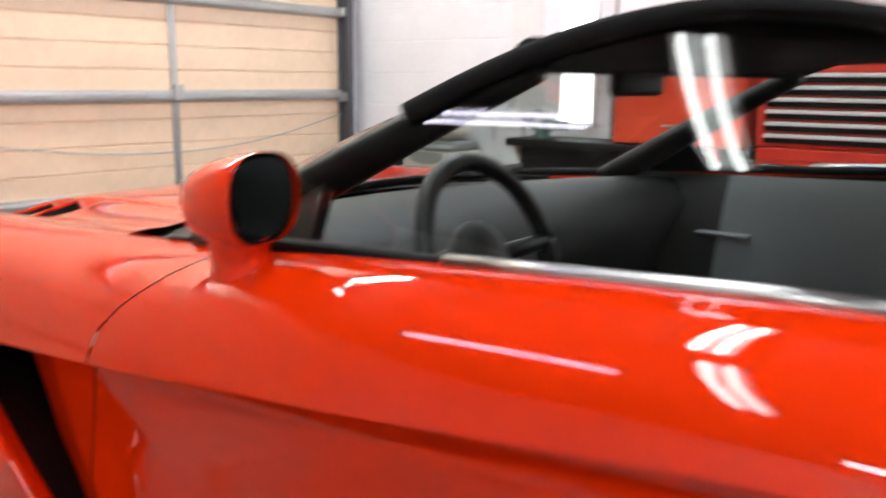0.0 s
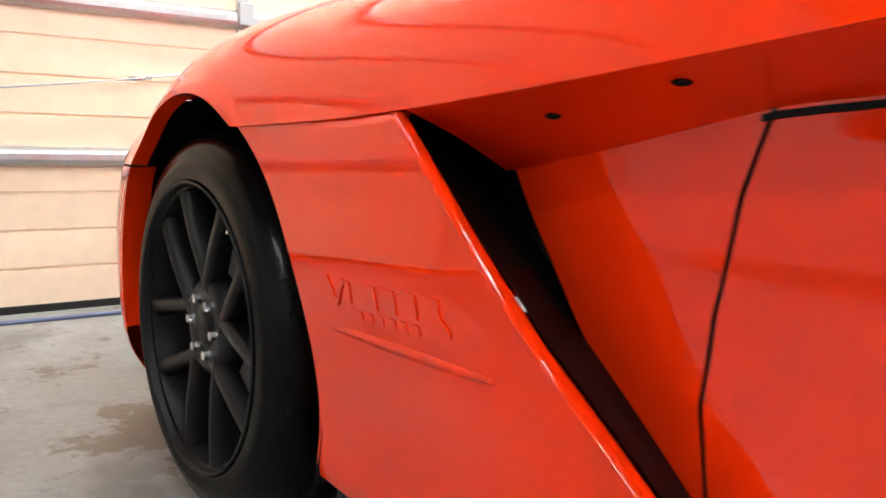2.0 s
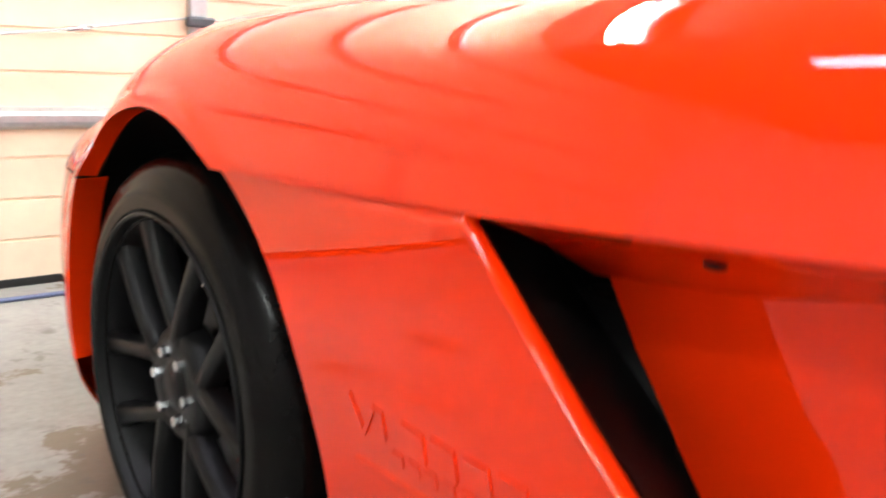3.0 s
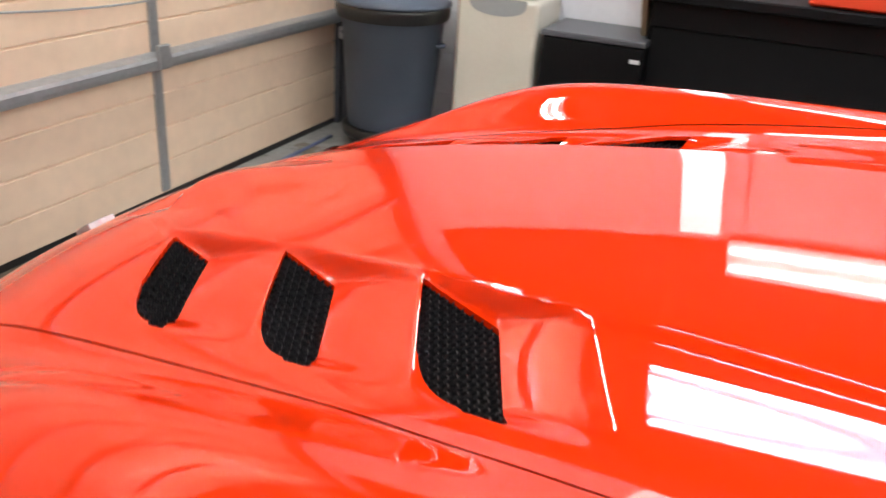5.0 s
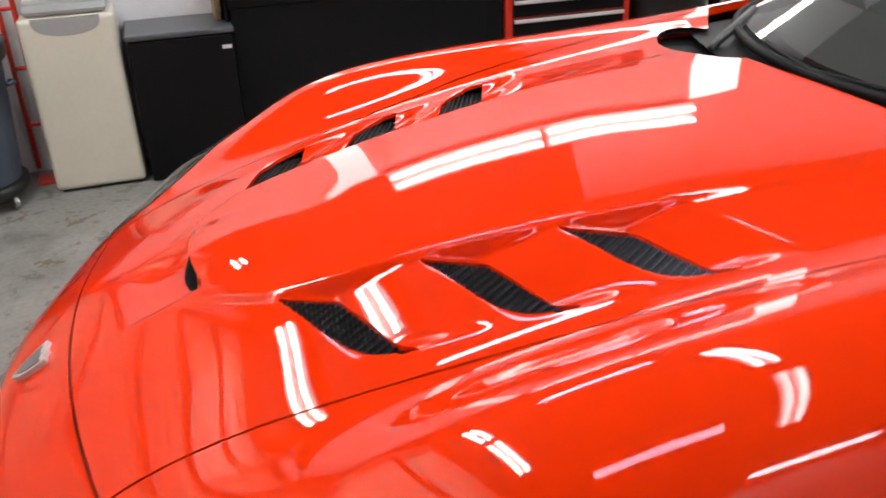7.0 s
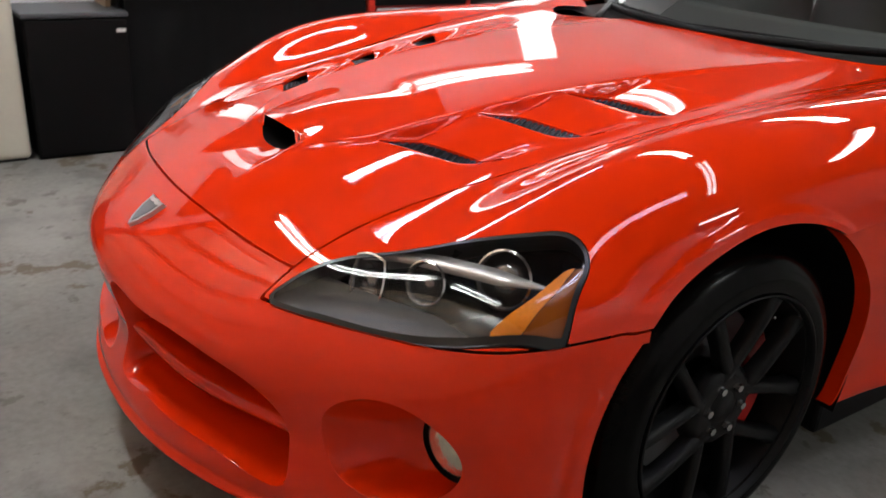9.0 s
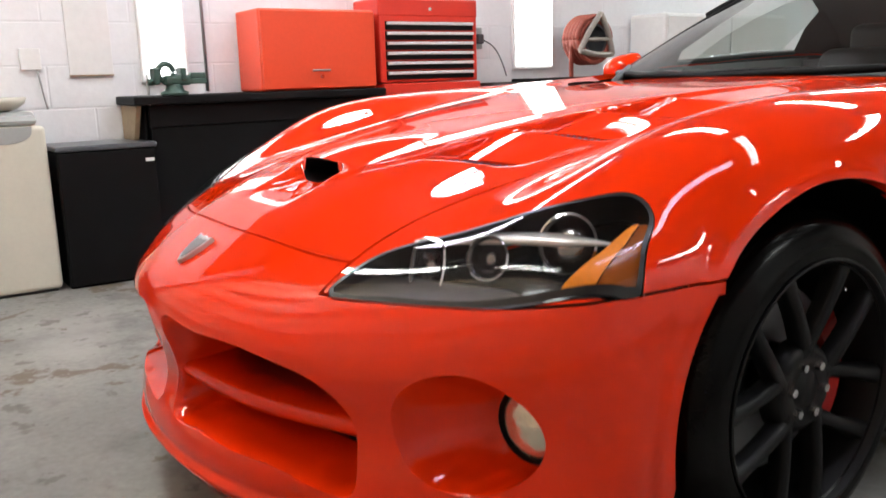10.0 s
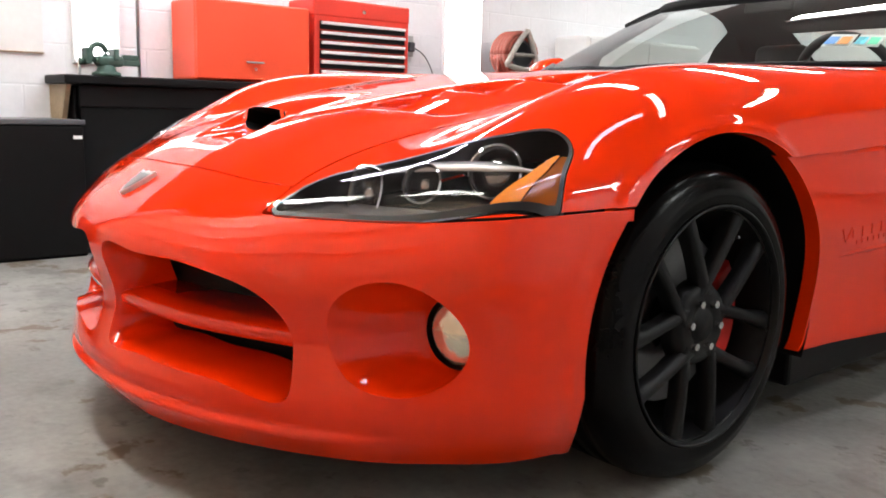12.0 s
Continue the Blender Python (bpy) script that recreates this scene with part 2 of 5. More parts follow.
def compact(V, F):
    used = np.zeros(len(V), bool)
    for f in F:
        used[list(f)] = True
    idx = np.cumsum(used) - 1
    return V[used], [tuple(int(idx[v]) for v in f) for f in F]


def flange(V, rim, moves, skip=0):
    """Strips that lead on from a cut edge, ring after ring. moves: functions of the edge's points."""
    ids = sorted({v for e in rim for v in e})
    pos = {v: i for i, v in enumerate(ids)}
    rings = [V[ids]] + [m(V[ids]) for m in moves]
    n = len(ids)
    faces = [(pos[a] + r * n, pos[b] + r * n, pos[b] + (r + 1) * n, pos[a] + (r + 1) * n) for r in range(skip, len(rings) - 1) for a, b in rim]
    return np.vstack(rings), faces


# hood louvres: three steps on each side, sunk behind a sharp front edge
PITCH, SUNK = 0.217, 0.024
HOLE = (0.385, 0.43, 0.49)  # share of each step that is open


def open_share(n):
    return np.interp(n, (0, 1, 2), HOLE)


def x_in(y):
    return 0.222 + (0.417 - y) * 0.165


def louvre(P):
    """Which louvre, the share of its step, the distance out from the dome's edge."""
    X, y = np.abs(P[:, 0]), P[:, 1]
    w = (0.417 - (y + 0.45 * (X - x_in(y)))) / PITCH
    return np.floor(w), w - np.floor(w), X - x_in(y)


def sink(P):
    n, f, out = louvre(P)
    top = open_share(n) - 0.005
    saw = np.where(f < top, f / top, 1 - (f - top) / (1 - top))
    saw = np.where((n >= 0) & (n <= 2), saw, 0)
    return np.maximum(0, np.minimum(np.minimum(SUNK * saw, out * 2.0), SUNK * saw * (1 - step((out - 0.14) / 0.055))))


def vent_hole(P):
    n, f, out = louvre(P)
    g = np.minimum((f - 0.015) * PITCH, (open_share(n) - f) * PITCH)
    g = np.minimum(g, out - 0.003 - 0.05 * f)
    outer = 0.192 - out
    g = np.minimum(g, outer)
    # rounded outer front corner
    cx, cf = 0.186 - 0.06, 0.03 * PITCH + 0.05
    dx, df = out - cx, cf - f * PITCH
    g = np.where((dx > 0) & (df > 0), np.minimum(g, 0.055 - np.hypot(dx * 0.92, df * 1.1)), g)
    g = np.where((n >= 0) & (n <= 2), g, -1.0)
    return np.where((P[:, 2] > 0.6) & (P[:, 1] > -0.35) & (P[:, 1] < 0.5), g, -1.0)


def scoop_lip(X):
    return 0.530 - 0.018 * (X / 0.12) ** 2


def scoop_hole(P):
    X, y = np.abs(P[:, 0]), P[:, 1]
    return np.where((y > 0.4) & (y < 0.6), np.minimum(y - scoop_lip(X), scoop_lip(X) + 0.015 * (1 - (X / 0.106) ** 2) - y), -1.0)


def shaped(P):
    """The skin with the dome, the scoop's lip and the louvres worked into it."""
    Q = P.copy()
    X, y = np.abs(P[:, 0]), P[:, 1]
    on = (P[:, 2] > 0.55) & (y > -1.0) & (y < 0.80)
    dz = -sink(P)
    edge = np.where(y > 0.42, 0.222 - (y - 0.42) * 0.75, x_in(y))
    dz = dz + 0.007 * (1 - step((X - edge + 0.008) / 0.02)) * step((0.60 - y) / 0.1) * step((y + 0.75) / 0.5)
    lip, front = np.clip(1 - (X / 0.135) ** 2, 0, 1) ** 1.5, y > scoop_lip(X) + 0.004 * (1 - (X / 0.106) ** 2)
    dz = dz + np.where(front, -0.028 * np.clip(1 - (X / 0.106) ** 4, 0, 1) * (1 - step((y - 0.53) / 0.16)), 0.019 * lip * step((y - 0.22) / 0.28))
    Q[:, 2] += np.where(on, dz, 0)
    # flared lip round the front wheel opening
    ring = np.sqrt(((y + 0.005) / 0.39) ** 2 + ((P[:, 2] - 0.325) / 0.383) ** 2)
    flare = 0.006 * (1 - step((ring - 1.045) / 0.03)) * (X > 0.6) * (np.abs(y) < 0.6) * step((y + 0.30) / 0.15)
    Q[:, 0] += np.sign(P[:, 0]) * flare
    # rolled lip along the chin
    low = 0.017 * (1 - step((P[:, 2] - 0.172) / 0.018)) * step((y - 0.35) / 0.2) * (1 - step((X - 0.60) / 0.14)) * (P[:, 2] < 0.22)
    Q[:, 0] += np.sign(P[:, 0]) * low * 0.8 * X
    Q[:, 1] += low
    return Q


S0 = skin(520, 310)
NU, NV = S0.shape[:2]
SKIN = S0.reshape(-1, 3)
QUADS = [(i * NV + j, i * NV + j + 1, (i + 1) * NV + j + 1, (i + 1) * NV + j) for i in range(NU - 1) for j in range(NV - 1)]

HOODX = ([-1.2, -0.9, -0.6, -0.35, -0.174, -0.057, 0.091, 0.21, 0.339, 0.476, 0.568, 0.66], [0.745, 0.70, 0.64, 0.60, 0.571, 0.545, 0.521, 0.50, 0.478, 0.455, 0.444, 0.436])
SEAMZ = ([0.44, 0.63, 0.74, 0.815, 0.85, 0.90], [0.548, 0.553, 0.558, 0.567, 0.573, 0.583])
LAMP = loop([(0.447, 0.742), (0.450, 0.715), (0.460, 0.680), (0.482, 0.635), (0.552, 0.556), (0.62, 0.481), (0.66, 0.44), (0.712, 0.384), (0.742, 0.353), (0.772, 0.342), (0.800, 0.350), (0.822, 0.385), (0.846, 0.421), (0.853, 0.436), (0.849, 0.449), (0.825, 0.495), (0.775, 0.560), (0.695, 0.621), (0.61, 0.673), (0.515, 0.726), (0.468, 0.745)], 110)
GRILLE = loop([(0.040, 0.36), (0.043, 0.446), (0.17, 0.455), (0.301, 0.455), (0.42, 0.44), (0.50, 0.41), (0.535, 0.36), (0.543, 0.30), (0.545, 0.238), (0.43, 0.241), (0.288, 0.246), (0.15, 0.249), (0.045, 0.252)], 110)


def axy(P):
    return np.abs(P[:, 0]), P[:, 1], P[:, 2]


def hood_in(P):
    X, y, z = axy(P)
    return np.minimum(np.minimum(0.747 - 0.3 * X**2 - y, np.interp(y, *HOODX) - X), z - 0.5)


def fender_in(P):
    X, y, z = axy(P)
    return np.minimum(X - np.interp(y, *HOODX), z - np.interp(X, *SEAMZ))


def cowl_in(P):
    """Positive in front of the windscreen's foot."""
    X, y, z = axy(P)
    edge = y + 0.755 + 0.55 * np.maximum(X - 0.30, 0) ** 1.35 * 1.3
    # oval notch round the wiper spindle on the right
    return np.minimum(edge, (np.hypot((P[:, 0] - 0.42) / 0.19, (y + 0.79) / 0.11) - 1) * 0.11)


def door_in(P):
    X, y, z = axy(P)
    return np.interp(z, [0.70, 0.75, 0.79, 0.832, 0.871, 0.893, 0.95], [-1.162, -1.168, -1.184, -1.226, -1.275, -1.305, -1.42]) - y


def belt_out(P):
    X, y, z = axy(P)
    return X - np.interp(y, [-3.0, -2.4, -1.7, -1.2, -1.0, -0.9], [0.70, 0.745, 0.755, 0.745, 0.73, 0.70])


def arch_out(P):
    X, y, z = axy(P)
    a = np.where(y > 0, 0.378, 0.407)
    r = np.sqrt(((y + 0.005) / a) ** 2 + ((z - 0.325) / 0.383) ** 2)
    return np.where(X > 0.55, (r - 1) * 0.4, 1.0)


def rear_arch_out(P):
    X, y, z = axy(P)
    return np.where(X > 0.6, (np.hypot((y + 2.51) / 0.43, (z - 0.345) / 0.40) - 1) * 0.4, 1.0)


def lamp_in(P):
    X, y, z = axy(P)
    return np.where(z > 0.5, np.minimum(inside(LAMP, X, y), z - np.interp(X, *SEAMZ) + 0.005), -1.0)


def grille_in(P):
    X, y, z = axy(P)
    return np.where((y > 0.5) & (z < 0.5), inside(GRILLE, X, z), -1.0)


def fog_in(P):
    X, y, z = axy(P)
    return np.where((y > 0.4) & (z < 0.52), (1 - np.hypot((X - 0.692) / 0.096, (z - 0.357) / 0.099)) * 0.096, -1.0)


GAP = 0.0022
car = thing("sports_car", "glossy red two-seat sports car with black top, parked on the concrete", "car")


def panel(name, fields, side=0, label="", shape=True, mat=None):
    V, F = SKIN, QUADS
    rims = []
    if side:
        V, F, _ = clip(V, F, lambda P: side * P[:, 0])
    for f in fields:
        V, F, rim = clip(V, F, f)
        rims.append(rim)
    W = shaped(V) if shape else V
    W2, F2 = compact(W, F)
    ob = mesh_ob(name, W2, F2, mat or RED, car, label)
    return ob, W, rims


def rolled(name, V, rim, depth, mat, parent, inset=0.0):
    """The folded edge of a panel, turned straight down or inwards."""
    W, F = flange(V, rim, [lambda p: p + np.array([0, 0, -depth])])
    return mesh_ob(name, W, F, mat, parent)


# hood
hood, HV, HR = panel("hood", [lambda P: hood_in(P) - GAP, cowl_in, lambda P: -vent_hole(P), lambda P: -scoop_hole(P)], label="long red hood with six mesh louvres and a central scoop")
rolled("hood_edge", HV, HR[0], 0.02, RED, hood)
for side in (-1, 1):
    rolled("louvre_edge", HV, [e for e in HR[2] if HV[e[0], 0] * side > 0], 0.008, RED, hood)
W, F = flange(HV, HR[3], [lambda p: p + np.array([0, -0.05, -0.012]), lambda p: p * np.array([0.8, 1, 1]) + np.array([0, -0.14, -0.03])])
mesh_ob("scoop_duct", W, F, BLACK, hood, "black inside of the scoop")
box("scoop_screen", -0.095, 0.095, 0.385, 0.389, 0.62, 0.735, BLACK, hood, bevel=0)

# fenders, bumper, doors and rear quarters
for side in (-1, 1):
    fen, FV, FR = panel("fender", [lambda P: fender_in(P) - GAP, lambda P: -door_in(P) - GAP, lambda P: np.maximum(belt_out(P), cowl_in(P)), arch_out, lambda P: -lamp_in(P)], side, "red front fender over the black wheel")
    W, F = flange(FV, FR[3], [lambda p, s=side: p + np.array([-s * 0.012, 0, 0.0]), lambda p, s=side: (p - [0, 0, 0.325]) * [1, 0.995, 0.995] + [-s * 0.03, 0, 0.325]])
    mesh_ob("arch_lip", W, F, RED, fen)
    door, DV, DR = panel("door", [lambda P: door_in(P) - GAP, lambda P: P[:, 1] + 2.32, belt_out], side, "red door with a deep crease along its length")
    quarter, QV, QR = panel("rear_quarter", [lambda P: -P[:, 1] - 2.324, lambda P: np.abs(P[:, 0]) - 0.62, rear_arch_out], side, "red rear quarter panel")
panel("rear_deck", [lambda P: -P[:, 1] - 2.5, lambda P: 0.618 - np.abs(P[:, 0])], 0, "red rear deck")
bumper, BV, BR = panel("front_bumper", [lambda P: P[:, 1], lambda P: -np.maximum(hood_in(P), fender_in(P)) - GAP, arch_out, lambda P: -grille_in(P), lambda P: -fog_in(P), lambda P: -lamp_in(P)], label="red front bumper with a crossed grille opening and two round lamp recesses")
clear = arch_out(BV) > 0
rolled("bumper_edge", BV, [e for e in BR[1] if clear[e[0]] and clear[e[1]]], 0.02, RED, bumper)
for side in (-1, 1):
    W, F = flange(BV, [e for e in BR[2] if BV[e[0], 0] * side > 0], [lambda p: p * [0.988, 1.0, 1.0], lambda p: p * [0.94, 1.0, 1.0] + [0, 0.01, 0]])
    mesh_ob("arch_lip", W, F, RED, bumper)


# grille duct: rounded lip, red walls, black screen
def into(d, k):
    return lambda p: np.stack([np.sign(p[:, 0]) * (0.29 + (np.abs(p[:, 0]) - 0.29) * k), p[:, 1] - d, 0.34 + (p[:, 2] - 0.34) * k + 0.13 * d * (p[:, 2] < 0.30)], 1)


W, F = flange(BV, BR[3], [into(0.006, 0.985), into(0.02, 0.975), into(0.07, 0.955), into(0.13, 0.93)])
mesh_ob("grille_duct", W, F, RED, bumper, "red duct walls")
for side in (-1, 1):
    front = [(side * x, y, 0) for x, y in ((0.02, 0.885), (0.15, 0.872), (0.30, 0.845), (0.42, 0.80), (0.52, 0.755), (0.56, 0.735))]
    c = curve(front, 24)
    prof = [(0.0, -0.006), (0.004, 0.006), (-0.003, 0.014), (-0.014, 0.017), (-0.13, 0.030), (-0.13, 0.012), (-0.014, -0.015), (-0.003, -0.013)]
    V = [(p[0], p[1] - 0.012 + d, 0.334 + h) for p in c for d, h in prof]
    n = len(prof)
    F = [(i * n + j, (i + 1) * n + j, (i + 1) * n + (j + 1) % n, i * n + (j + 1) % n) for i in range(len(c) - 1) for j in range(n)]
    mesh_ob("grille_slat", V, F, RED, bumper, "red cross bar")
SCREEN = curve([(-0.60, 0.56, 0), (-0.40, 0.66, 0), (-0.2, 0.735, 0), (0, 0.755, 0), (0.2, 0.735, 0), (0.40, 0.66, 0), (0.60, 0.56, 0)], 30)
mesh_ob("grille_screen", [(p[0], p[1], z) for p in SCREEN for z in (0.17, 0.53)], [(2 * i, 2 * i + 2, 2 * i + 3, 2 * i + 1) for i in range(29)], BLACK, bumper, "black radiator screen")

# round lamp recesses
FOG = material("fog_lens", (0.80, 0.72, 0.60), 0.14, metal=0.75, grain=0.35, scale=28, bump=1.0)


def toward(s, k, d, cx=0.742, cz=0.366):
    """Draws the rim of a lamp recess in towards the lamp at its foot."""
    def move(p):
        a = np.arctan2((p[:, 2] - 0.357) / 0.099, (np.abs(p[:, 0]) - 0.692) / 0.096)
        goal = np.stack([s * (cx + 0.052 * np.cos(a)), np.full(len(p), 0.515), cz + 0.056 * np.sin(a)], 1)
        q = p + (goal - p) * k
        q[:, 1] = p[:, 1] + (0.515 - p[:, 1]) * d
        return q
    return move


for side in (-1, 1):
    rim = [e for e in BR[4] if BV[e[0]][0] * side > 0]
    W, F = flange(BV, rim, [toward(side, k, d) for k, d in ((0.02, 0.02), (0.06, 0.09), (0.14, 0.25), (0.28, 0.5), (0.5, 0.75), (0.78, 0.93), (1, 1))])
    mesh_ob("lamp_recess", W, F, RED, bumper, "red bowl-shaped recess")
    lamp = new("fog_lamp")
    lamp.parent = car
    lamp.matrix_local = pose(side * 0.744, 0.545, 0.368, -90, 0, side * -14)
    bm = bmesh.new()
    bmesh.ops.create_uvsphere(bm, u_segments=28, v_segments=14, radius=0.059, matrix=Matrix.Diagonal((1, 1, 0.45, 1)))
    part("lens", bm, FOG, lamp, "ribbed clear lens", True)
    bm = bmesh.new()
    bmesh.ops.create_cone(bm, cap_ends=False, segments=32, radius1=0.066, radius2=0.062, depth=0.03)
    part("bezel", bm, BLACK, lamp, "black rubber ring", True)

# dark lining under the panels, so that the gaps read black
V, F, _ = clip(SKIN, [q for q in QUADS if 10 < q[0] % NV < NV - 12], lambda P: np.maximum(cowl_in(P), belt_out(P)))
for f in (lambda P: arch_out(P) - np.where(P[:, 1] > 0.25, 0.10, 0.045), lambda P: rear_arch_out(P) - 0.03, lambda P: np.maximum(0.2 - P[:, 1], 0.62 - np.abs(P[:, 0])), lambda P: -grille_in(P) - 0.012, lambda P: -fog_in(P) - 0.012, lambda P: -lamp_in(P) - 0.012, lambda P: np.maximum(np.abs(P[:, 0]) - 0.16, np.maximum(0.42 - P[:, 1], P[:, 1] - 0.76)), lambda P: np.maximum(P[:, 2] - 0.22, -P[:, 1])):
    V, F, _ = clip(V, F, f)
V, F = compact(V, F)
V = V * [0.985, 0.99, 1.0] - [0, 0, 0.012]
deep = np.where((V[:, 1] > -0.4) & (V[:, 1] < 0.5) & (np.abs(V[:, 0]) < 0.6), SUNK + 0.012, 0)
V[:, 2] -= deep
mesh_ob("lining", V, F, BLACK, car, "black lining under the panels")

# ---- the car: louvre screens ----
MESHB = material("black_honeycomb", (0.035, 0.036, 0.04), 0.3, metal=0.4)


TOP = SKIN[(SKIN[:, 2] > 0.6) & (SKIN[:, 0] > 0.15) & (SKIN[:, 0] < 0.6) & (SKIN[:, 1] > -0.4) & (SKIN[:, 1] < 0.5)][::2]


def powers(x, y):
    return np.stack([x**i * y**j for i in range(4) for j in range(4 - i)], -1)


FIT = np.linalg.lstsq(powers(TOP[:, 0], TOP[:, 1]), TOP[:, 2], rcond=None)[0]


def on_sunk(x, y):
    """Height of the plain hood at a place."""
    return float(powers(np.array(x), np.array(y)) @ FIT)


for side in (-1, 1):
    for n in range(3):
        yc = 0.417 - PITCH * (n + 0.18)
        cells, faces = [], []
        size = 0.0072
        for a in range(-14, 15):
            for b in range(-20, 21):
                cx, cy = a * size * 1.75 + (b % 2) * size * 0.87, b * size * 1.52
                X = x_in(yc) + 0.09 + cx
                y = yc - 0.045 + cy - 0.45 * cx
                P = np.array([[X, y, 0.75]])
                g = vent_hole(P)[0]
                if louvre(P)[0][0] != n or g < -0.004:
                    continue
                f = louvre(P)[1][0]
                z = on_sunk(X, y) - SUNK * f / HOLE[n] * 0.9 - 0.006
                k = len(cells)
                for r, dz in ((size, 0), (size * 0.86, 0), (size * 0.84, -0.007)):
                    cells += [(side * (X + r * math.sin(q * math.pi / 3)), y + r * math.cos(q * math.pi / 3), z + dz - 0.4 * r * math.cos(q * math.pi / 3)) for q in range(6)]
                for q in range(6):
                    w = (q + 1) % 6
                    faces += [(k + q, k + w, k + 6 + w, k + 6 + q), (k + 6 + q, k + 6 + w, k + 12 + w, k + 12 + q)]
        mesh_ob("louvre_screen", cells, faces, MESHB, hood, "black honeycomb screen", smooth=False)

# ---- the car: lower sides ----
CREASE = curve(L6, 400)
CREASE = CREASE[CREASE[:, 1] < 0.2]
CREASE = CREASE[np.argsort(CREASE[:, 1])]


def crease(y):
    return np.interp(y, CREASE[:, 1], CREASE[:, 0]), np.interp(y, CREASE[:, 1], CREASE[:, 2])


def ridge_y(z):
    return np.interp(z, [0.1, 0.30, 0.42, 0.475, 0.513, 0.56, 0.646, 0.70], [-1.25, -1.10, -0.965, -0.895, -0.865, -0.84, -0.80, -0.775])


def recess_x(y, z):
    """The recessed side: it bends inward in front of a sharp ridge, with a groove under the crease of the door."""
    bend = -0.03 * np.clip((y - ridge_y(z)) / 0.15, 0, 1.5)
    swell = 0.115 * step((-1.0 - y) / 1.25) + 0.055 * step((0.56 - z) / 0.36) * (1 - 0.5 * step((-1.0 - y) / 1.2))
    groove = 0.020 * step((z - crease(y)[1] + 0.062) / 0.03) * step((-0.99 - y) / 0.12)
    return 0.790 + bend + swell - groove - 0.03 * step((0.2 - z) / 0.1)


def fin_y(z):
    return np.interp(z, [0.10, 0.2, 0.30, 0.40, 0.435, 0.48, 0.564, 0.675, 0.7], [-1.33, -1.215, -1.09, -0.957, -0.908, -0.843, -0.742, -0.615, -0.585])


def duct_back_y(z):
    return np.interp(z, [0.1, 0.25, 0.415, 0.49, 0.57, 0.63, 0.70], [-1.24, -1.04, -0.83, -0.756, -0.687, -0.647, -0.59])


def lower_x(y, z):
    """The panel behind the wheel: it swells to the fin and tucks in towards the sill."""
    return 0.884 + 0.022 * step((-0.25 - y) / 0.6) - 0.030 * step((0.54 - z) / 0.30) * step((y + 0.90) / 0.4) - 0.03 * step((0.26 - z) / 0.12) ** 2


def tucked_x(y, z):
    """The lower panel, its top edge tucked under the crease."""
    cx, cz = crease(y)
    return min(lower_x(y, z), cx - 0.004) if z > cz - 0.006 else lower_x(y, z)


def tuck(y):
    """How far the underside of the crease falls to the recessed side."""
    return float(np.interp(y, [-1.3, -0.976, -0.8, -0.637], [0.024, 0.027, 0.05, 0.062]))


def sheet(name, ys, fx, zlo, zhi, nz, cuts, mat, parent, label, side):
    V = []
    for y in ys:
        a, b = zlo(y), zhi(y)
        for k in range(nz):
            z = a + (b - a) * k / (nz - 1)
            V.append((side * float(fx(y, z)), y, z))
    F = [(i * nz + j, (i + 1) * nz + j, (i + 1) * nz + j + 1, i * nz + j + 1) for i in range(len(ys) - 1) for j in range(nz - 1)]
    V, rims = np.array(V), []
    for c in cuts:
        V, F, rim = clip(V, F, c)
        rims.append(rim)
    W, F = compact(V, F)
    return mesh_ob(name, W, F, mat, parent, label), V, rims


